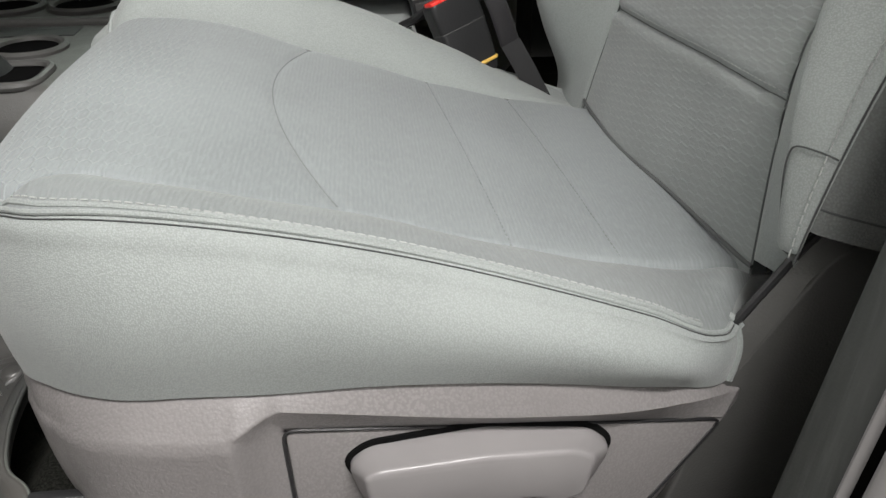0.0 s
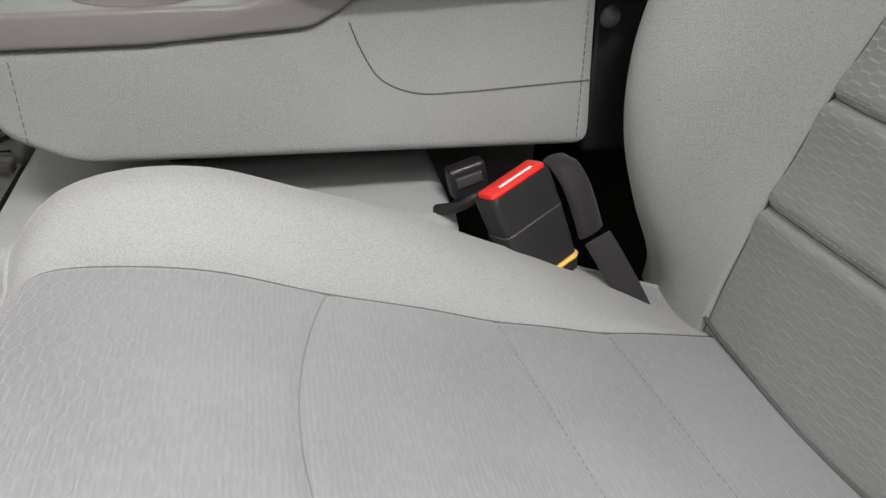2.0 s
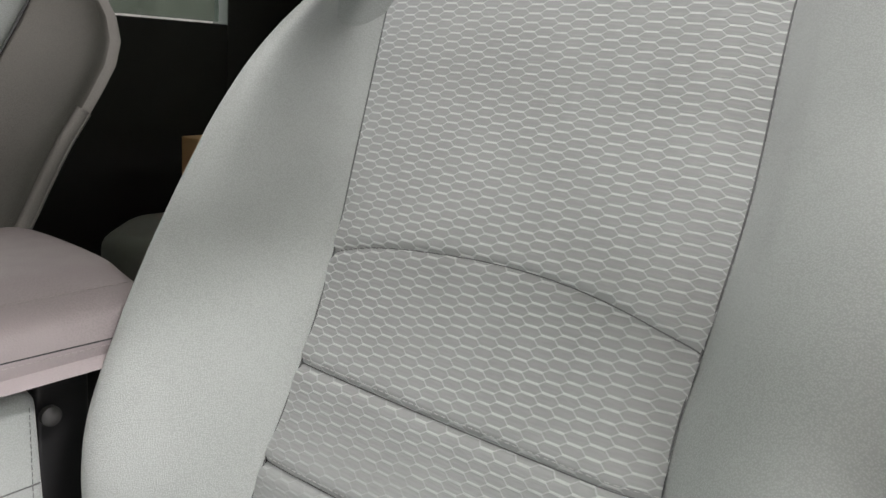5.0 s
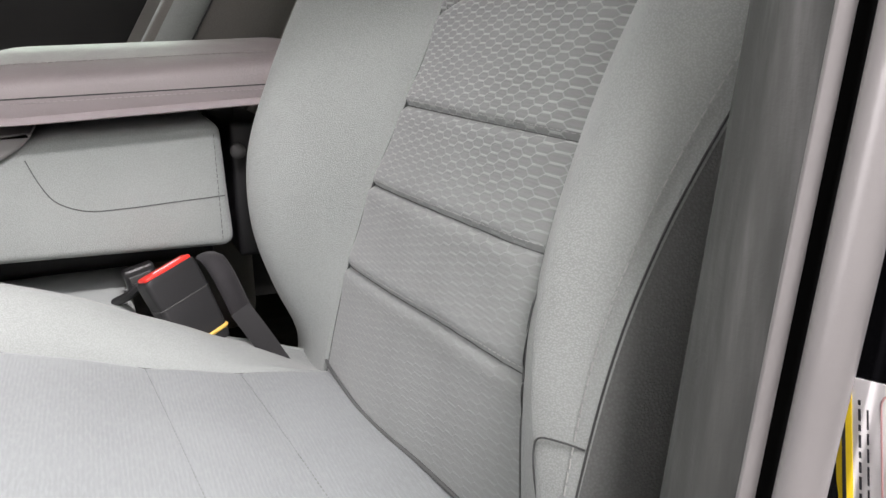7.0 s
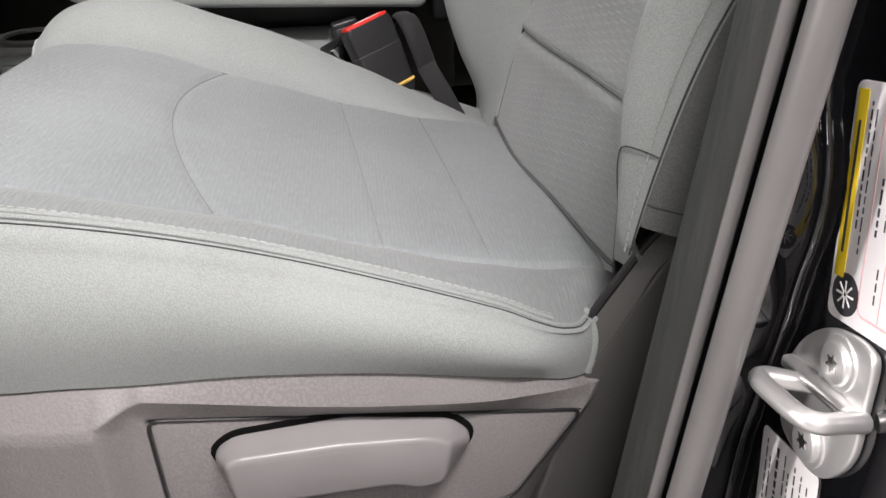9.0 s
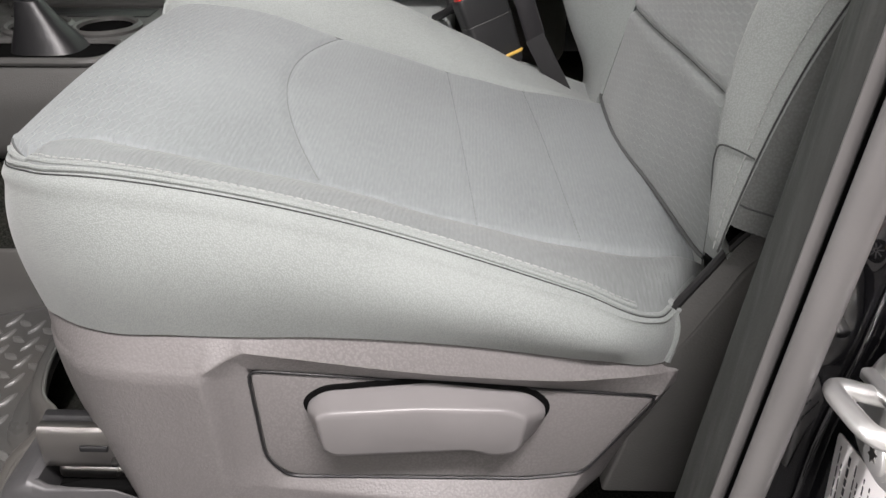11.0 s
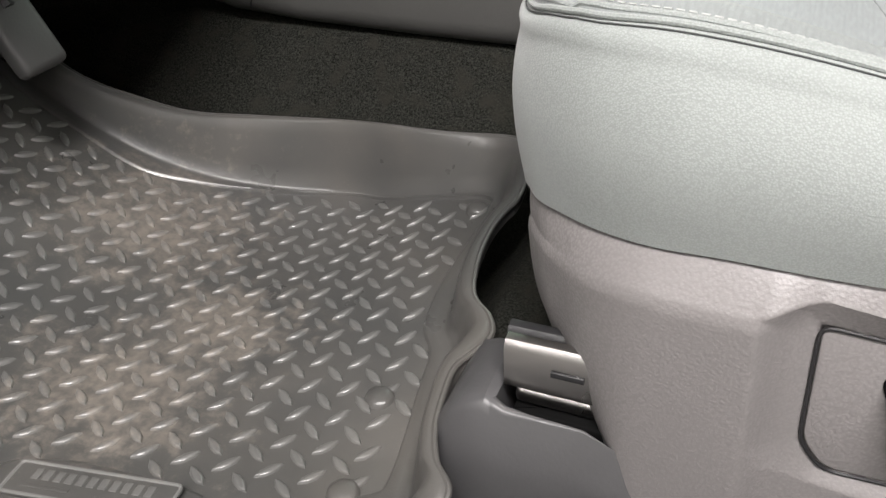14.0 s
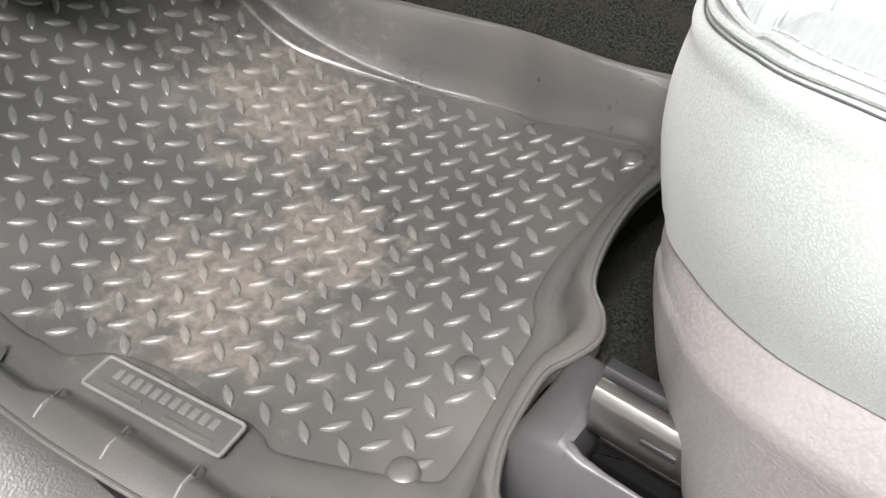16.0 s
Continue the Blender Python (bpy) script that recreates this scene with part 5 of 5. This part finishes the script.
flange_y = curve([-0.3, 0.10, 0.175, 0.224, 0.273, 0.308, 0.348, 0.362, 0.402, 0.417, 0.441, 0.456, 0.52, 1.25], [0.345, 0.352, 0.351, 0.348, 0.339, 0.332, 0.327, 0.324, 0.325, 0.331, 0.342, 0.341, 0.335, 0.31])
prof = spline([(0.284, -0.004), (0.300, -0.0025), (0.318, -0.001), (0.3265, 0.0), (0.331, -0.0015), (0.3348, -0.010)], 5)
flat = [(0.335, 0.30), (0.335, 0.25), (0.335, 0.18), (0.340, 0.150), (0.36, 0.140), (0.5, 0.135)]
rows = []
for z in np.linspace(-0.3, 1.25, 110):
    f = float(flange_y(z))
    rows.append([(a + 0.03 * (z - 0.335), f + b, z) for a, b in prof] + [(a + 0.03 * (z - 0.335), b, z) for a, b in flat])
part("painted_panel", grid(np.array(rows)), M_PAINT, jamb)
part("jamb_flange", tube([(0.3265 + 0.03 * (z - 0.335), float(flange_y(z)) - 0.001, z) for z in np.linspace(-0.3, 1.2, 110)], 0.0034, 10), M_PAINT, jamb)

# jamb-mounted labels: u runs outwards from the seal, v up
def on_jamb(u, v, lift, turn=0.0):
    return Matrix(((0, 0.03, -1, 0.3347 + 0.03 * (v - 0.335) - lift), (-1, 0, 0, u), (0, 1, 0.03, v), (0, 0, 0, 1))) @ pose(0, 0, 0, 0, 0, turn)


tyre_label = thing("tyre_label", "white tyre information sticker with a yellow stripe", "sticker", (0.33, 0.27, 0.39), group="jamb stickers")
lm = on_jamb(0.272, 0.398, 0.0, 10)
part("sheet", rbox(0.094, 0.120, 0.0006, 0.006, 0.0002).at(lm), M_WHITE, tyre_label)
part("yellow_stripe", rbox(0.0085, 0.094, 0.0003, 0.001, 0.0001).at(lm @ pose(-0.0405, 0.009, 0.0006)), M_STYEL, tyre_label)
part("stripe_text", rbox(0.002, 0.066, 0.0002, 0.0005, 0.0001).at(lm @ pose(-0.0405, 0.008, 0.0009)), M_INK, tyre_label, "unreadable printed line")
part("wheel_symbol", lathe([(0.0112, 0.0006), (0.0112, 0.0009), (0.0074, 0.0009), (0.0074, 0.0007)], 28).at(lm @ pose(-0.0330, -0.0455, 0)), M_INK, tyre_label)
for k in range(8):
    part("wheel_spoke", rbox(0.0012, 0.0062, 0.0003, 0.0002, 0.0001).at(lm @ pose(-0.0330, -0.0455, 0.0006) @ pose(0, 0, 0.0003, 0, 0, 45 * k) @ pose(0, 0.0042, 0)), M_WHITE, tyre_label)
rg = random.Random(7)


def print_line(length, tall, rg):
    """One printed line: word-long bars with gaps."""
    g, v = Geo(), -length / 2
    while v < length / 2 - 0.002:
        w = min(rg.uniform(0.0025, 0.0085), length / 2 - v)
        g += rbox(tall, w, 0.0002, 0.0003, 0.0001).at(pose(0, v + w / 2, 0))
        v += w + 0.0016
    return g


for u, v, length, tall in ((-0.0325, 0.020, 0.062, 0.0013), (-0.0285, 0.014, 0.074, 0.0010), (-0.0165, 0.040, 0.020, 0.0016), (-0.0165, 0.004, 0.030, 0.0016), (-0.0105, 0.040, 0.022, 0.0011),
                           (-0.0105, 0.006, 0.026, 0.0011), (-0.0105, -0.034, 0.018, 0.0011), (-0.001, 0.040, 0.016, 0.0016), (-0.001, 0.004, 0.030, 0.0016), (0.0055, 0.006, 0.034, 0.0011),
                           (0.0055, -0.036, 0.016, 0.0011), (0.014, 0.038, 0.018, 0.0016), (0.014, 0.000, 0.030, 0.0011), (0.024, 0.030, 0.032, 0.0011), (0.030, -0.010, 0.05, 0.0011), (0.039, 0.010, 0.08, 0.0010)):
    part("text_line", print_line(length, tall, rg).at(lm @ pose(u, v, 0.0006)), M_INK, tyre_label)
part("table_outline", tube([(a, b, 0.0007) for a, b in rounded([(-0.022, -0.052), (0.034, -0.052), (0.034, 0.056), (-0.022, 0.056)], 0.006, 5)], 0.0005, 6, True, 0.4, (0, 0, 1)).at(lm), M_PINK, tyre_label)
for u in (-0.0055, 0.0095):
    part("table_rule", rbox(0.0006, 0.106, 0.0002, 0.0002, 0.0001).at(lm @ pose(u, 0.002, 0.0006)), M_PINK, tyre_label)
note_label = thing("notice_label", "small white printed notice sticker on black paint", "sticker", (0.33, 0.27, 0.22), group="jamb stickers")
lm2 = on_jamb(0.302, 0.202, 0.0, 10.5)
part("sheet", rbox(0.062, 0.075, 0.0006, 0.005, 0.0002).at(lm2), M_WHITE, note_label)
for k, (u, tall) in enumerate(((-0.024, 0.0012), (-0.0195, 0.0012), (-0.0115, 0.0026), (-0.003, 0.0012), (0.0015, 0.0012), (0.008, 0.0014), (0.015, 0.0012), (0.0215, 0.0012))):
    part("text_line", print_line(0.062 - 0.012 * (k % 3 == 1), tall, rg).at(lm2 @ pose(u, 0.0, 0.0006)), M_INK, note_label)

# door striker
striker = thing("door_striker", "zinc-plated steel door striker loop bolted to the jamb", "door striker", (0.335, 0.28, 0.29))
sm = on_jamb(0.289, 0.290, 0.0, 0)
plate_o = spline([(-0.036, -0.004), (-0.028, 0.018), (-0.011, 0.036), (0.008, 0.044), (0.024, 0.046), (0.032, 0.040), (0.034, 0.012), (0.035, -0.010), (0.028, -0.028), (0.014, -0.042), (-0.006, -0.045), (-0.027, -0.040), (-0.034, -0.026)], 4, True)
part("plate", slab(plate_o, 0.0, 0.005, 0.0015).at(sm), M_ZINC, striker)
part("plate_fold", rbox(0.062, 0.008, 0.009, 0.003).at(sm @ pose(0.0, 0.008, 0.004, 0, 0, 8)), M_ZINC, striker)
loop = spline([(-0.012, 0.000, 0.003), (-0.011, 0.004, 0.018), (-0.010, 0.008, 0.032), (-0.004, 0.010, 0.038), (0.018, 0.014, 0.0385), (0.034, 0.0165, 0.037), (0.040, 0.016, 0.030), (0.037, 0.013, 0.016), (0.034, 0.010, 0.003)], 7)
part("loop", tube(loop, 0.0055, 12).at(sm), M_ZINC, striker, "bent steel striker bar")
for px, py in ((0.008, 0.027), (0.001, -0.028)):
    bolt = part("bolt", lathe([(0.0150, 0.004), (0.0145, 0.0062), (0.0118, 0.0066), (0.0112, 0.0085), (0.0102, 0.0092), (0.001, 0.0092)], 28).at(sm @ pose(px, py, 0)), M_ZINC, striker)
    star = [((0.0055 if k % 2 else 0.003) * math.cos(k * math.pi / 6), (0.0055 if k % 2 else 0.003) * math.sin(k * math.pi / 6)) for k in range(12)]
    part("star_recess", slab(star, 0.0082, 0.0096, 0.0002, 1).at(sm @ pose(px, py, 0)), M_STEEL, bolt)

# ---- passenger side, rear bench and cab ----
pass_depth = curve([0.22, 0.5, 0.555, 0.65, 0.71, 0.76, 0.79, 0.84, 0.95], [0.165, 0.165, 0.163, 0.157, 0.160, 0.155, 0.138, 0.085, 0.06])


def pass_face(z):
    """Where the passenger backrest's front stands at a height."""
    return 0.228 + 0.60 * (z - 0.64)


pass_seat = thing("passenger_seat", "grey cloth front passenger seat", "car seat", (0.1, 1.72, 0.0))
sec = []
for z in np.linspace(0.22, 0.95, 26):
    w = (z - 0.22) / 0.73
    x0 = pass_face(z)
    dp = float(pass_depth(z))
    dr = 0.07 * max(0, (w - 0.75) / 0.25)**2
    o = spline([(x0 - 0.055, 1.385 + dr), (x0 + 0.005, 1.43 + dr), (x0 + 0.012, 1.475), (x0 + 0.012, 1.855), (x0 - 0.05, 1.955 - dr), (x0 + dp * 0.6, 1.975 - dr), (x0 + dp * 0.95, 1.915), (x0 + dp, 1.415), (x0 + dp * 0.85, 1.37 + dr), (x0 + dp * 0.5, 1.357 + dr), (x0 - 0.03, 1.363 + dr)], 5, True)
    sec.append([(a, b, z) for a, b in o])
part("backrest", loft(sec), M_PASS, pass_seat)
bolster = []
for z in np.linspace(0.24, 0.93, 24):
    x0 = pass_face(z)
    dr = 0.07 * max(0, ((z - 0.22) / 0.73 - 0.75) / 0.25)**2
    o = spline([(x0 - 0.059, 1.387 + dr), (x0 - 0.033, 1.36 + dr), (x0 + 0.004, 1.356 + dr), (x0 + 0.01, 1.375 + dr), (x0 - 0.03, 1.405 + dr)], 5, True)
    bolster.append([(a, b, z) for a, b in o])
part("front_bolster", loft(bolster), M_CLOTH, pass_seat, "lighter grey cloth bolster")
part("backrest_seam", tube([(pass_face(z) + 0.009, 1.358 + 0.07 * max(0, ((z - 0.22) / 0.73 - 0.75) / 0.25)**2, z) for z in np.linspace(0.25, 0.93, 60)], 0.0015, 6), M_SEAM, pass_seat)
part("back_flap", tube([(pass_face(z) + float(pass_depth(z)) - 0.012, 1.373, z) for z in np.linspace(0.3, 0.69, 30)], 0.011, 10), M_PASS, pass_seat)
part("cushion", slab(rounded([(-0.28, 1.375), (0.27, 1.375), (0.27, 1.955), (-0.28, 1.955)], 0.06, 6), 0.12, 0.35, 0.04, 5), M_PASS, pass_seat)

bench = thing("rear_bench", "dark grey-green cloth rear bench seat", "car seat", (0.9, 1.1, 0.0))
part("cushion", slab(rounded([(0.76, 0.45), (1.25, 0.45), (1.25, 1.97), (0.80, 1.97), (0.655, 1.83), (0.70, 1.66), (0.75, 1.48)], 0.045, 6), 0.20, 0.42, 0.035, 5), M_REAR, bench)
sec = []
for z in np.linspace(0.38, 1.0, 14):
    x0 = 1.13 + 0.25 * (z - 0.38)
    sec.append([(x0 + a, b, z) for a, b in spline([(0, 0.45), (-0.015, 0.9), (0, 1.3), (0, 1.9), (0.05, 1.95), (0.13, 1.95), (0.13, 0.45), (0.05, 0.43)], 5, True)])
part("backrest", loft(sec), M_REAR, bench)

carton = thing("cardboard_box", "brown cardboard box with a neon yellow label on the rear bench", "box", (0.955, 1.625, 0.421))
cm = pose(0.955, 1.625, 0.421, 0, 0, 8)
part("box", rbox(0.26, 0.34, 0.182, 0.004).at(cm), M_CARD, carton)
part("neon_label", rbox(0.002, 0.10, 0.13, 0.001).at(cm @ pose(-0.131, -0.05, 0.05)), M_NEON, carton)
part("packing_tape", rbox(0.262, 0.055, 0.0012, 0.0004).at(cm @ pose(0, 0, 0.1822)), M_HEADLINER, carton)

belt = thing("rear_seat_belt", "grey rear seat belt with a metal tongue", "seat belt", (1.15, 1.75, 0.7))
part("webbing", tube(spline([(1.18, 1.72, 1.15), (1.16, 1.71, 0.95), (1.14, 1.70, 0.80)], 8), 0.024, 10, flat=0.08, up=(1, 0.3, 0)), M_DARK, belt)
part("retractor_guide", rbox(0.05, 0.03, 0.05, 0.008).at(pose(1.14, 1.70, 0.76)), M_BLACK, belt)
part("tongue", rbox(0.022, 0.003, 0.035, 0.003).at(pose(1.135, 1.683, 0.735, 8)), M_ZINC, belt)

# cab shell: doors with window openings, roof, rear wall, dash and firewall
def wall_with_hole(name, label, plane, a0, a1, b0, b1, hole, thick, mat, axis):
    """An upright panel with one opening; axis 0: across x, 1: across y."""
    x0, x1, z0, z1 = hole
    g = Geo()
    for u0, u1, v0, v1 in ((a0, x0, b0, b1), (x1, a1, b0, b1), (x0, x1, b0, z0), (x0, x1, z1, b1)):
        m = pose((u0 + u1) / 2, 0, v0) if axis == 1 else pose(0, (u0 + u1) / 2, v0)
        g += (rbox(u1 - u0, thick, v1 - v0, 0.004) if axis == 1 else rbox(thick, u1 - u0, v1 - v0, 0.004)).at(pose(*((0, plane, 0) if axis == 1 else (plane, 0, 0))) @ m)
    return solid(name, g, mat, label, "wall", "structure")


wall_with_hole("wall_passenger_rear", "dark trimmed rear passenger door with a window opening", 2.06, 0.42, 1.5, -0.05, 1.207, (0.55, 1.09, 0.82, 1.12), 0.06, M_BODY, 1)
wall_with_hole("wall_passenger_front", "dark trimmed front passenger door with a window opening", 2.06, -1.0, 0.42, -0.05, 1.207, (-0.75, 0.30, 0.72, 1.12), 0.06, M_BODY, 1)
wall_with_hole("wall_cab_rear", "dark cab rear wall with a back window", 1.50, 0.12, 2.06, -0.05, 1.207, (0.6, 1.6, 0.78, 1.12), 0.06, M_BODY, 0)
for nm, a0, a1, z0, z1, at_y in (("window_1", -0.745, 0.295, 0.725, 1.115, 2.06), ("window_2", 0.555, 1.085, 0.825, 1.115, 2.06), ("window_3", 0.585, 1.215, 0.805, 1.135, 0.19)):
    pane = solid(nm, rbox(a1 - a0, 0.005, z1 - z0, 0.002).at(pose((a0 + a1) / 2, at_y, z0)), M_TINT, "dark green tinted side window glass", "window", "structure")
    pane.visible_shadow = False
wall_with_hole("wall_driver_rear", "dark closed rear door on the driver's side with a window opening", 0.19, 0.49, 1.49, -0.05, 1.205, (0.58, 1.22, 0.80, 1.14), 0.06, M_BODY, 1)
solid("ceiling", rbox(2.2, 1.75, 0.05, 0.02).at(pose(0.45, 1.19, 1.21)), M_HEADLINER, "pale cloth headliner under the roof", "ceiling", "structure")
# Out of view; its reach and height are set to shade the footwell.
dash_o = rounded([(-1.25, 0.44), (-0.95, 0.42), (-0.66, 0.445), (-0.62, 0.60), (-0.765, 0.794), (-1.25, 0.84)], 0.012, 5)
solid("dashboard", slab(dash_o, 0.30, 2.03, 0.01).at(SIDE), M_DARK, "unseen dark grey dashboard above the footwell, placed to shade it", "dashboard", "structure")
# Unseen panel added to keep lamp light off the footwell and lower seat.
solid("wall_light_blocker", rbox(0.56, 0.05, 0.85, 0.01).at(pose(-1.02, 0.215, -0.05)), M_BODY, "unseen dark panel ahead of the door opening, added to block light", "wall", "structure")
solid("wall_firewall", rbox(0.05, 1.9, 0.9, 0.01).at(pose(-1.30, 1.14, -0.05)), M_BODY, "dark carpeted firewall", "wall", "structure")

pedal = thing("brake_pedal", "worn grey rubber brake pedal on a steel arm", "pedal", (-0.78, 0.6, 0.22))
pm = pose(-0.775, 0.60, 0.20, 0, -28, 0)
part("pad", rbox(0.022, 0.055, 0.115, 0.008).at(pm), M_DARK, pedal)
part("arm", tube([(-0.80, 0.60, 0.26), (-0.88, 0.60, 0.36), (-0.93, 0.60, 0.5)], 0.009, 8), M_BLACK, pedal)

# the shop round the vehicle
solid("ground", rbox(11, 11, 0.1, 0.01).at(pose(0, 0.5, -0.80)), M_CONCRETE, "grey concrete shop floor", "floor", "structure")
for nm, m in (("wall_north", pose(0, 6.0, -0.7)), ("wall_south", pose(0, -5.0, -0.7))):
    solid(nm, rbox(11, 0.1, 3.6, 0.01).at(m), M_SHOPWALL, "pale painted shop wall", "wall", "structure")
for nm, m in (("wall_east", pose(5.5, 0.5, -0.7)), ("wall_west", pose(-5.5, 0.5, -0.7))):
    solid(nm, rbox(0.1, 11, 3.6, 0.01).at(m), M_SHOPWALL, "pale painted shop wall", "wall", "structure")
solid("ceiling_shop", rbox(11, 11, 0.1, 0.01).at(pose(0, 0.5, 2.9)), M_SHOPWALL, "pale painted shop ceiling", "ceiling", "structure")
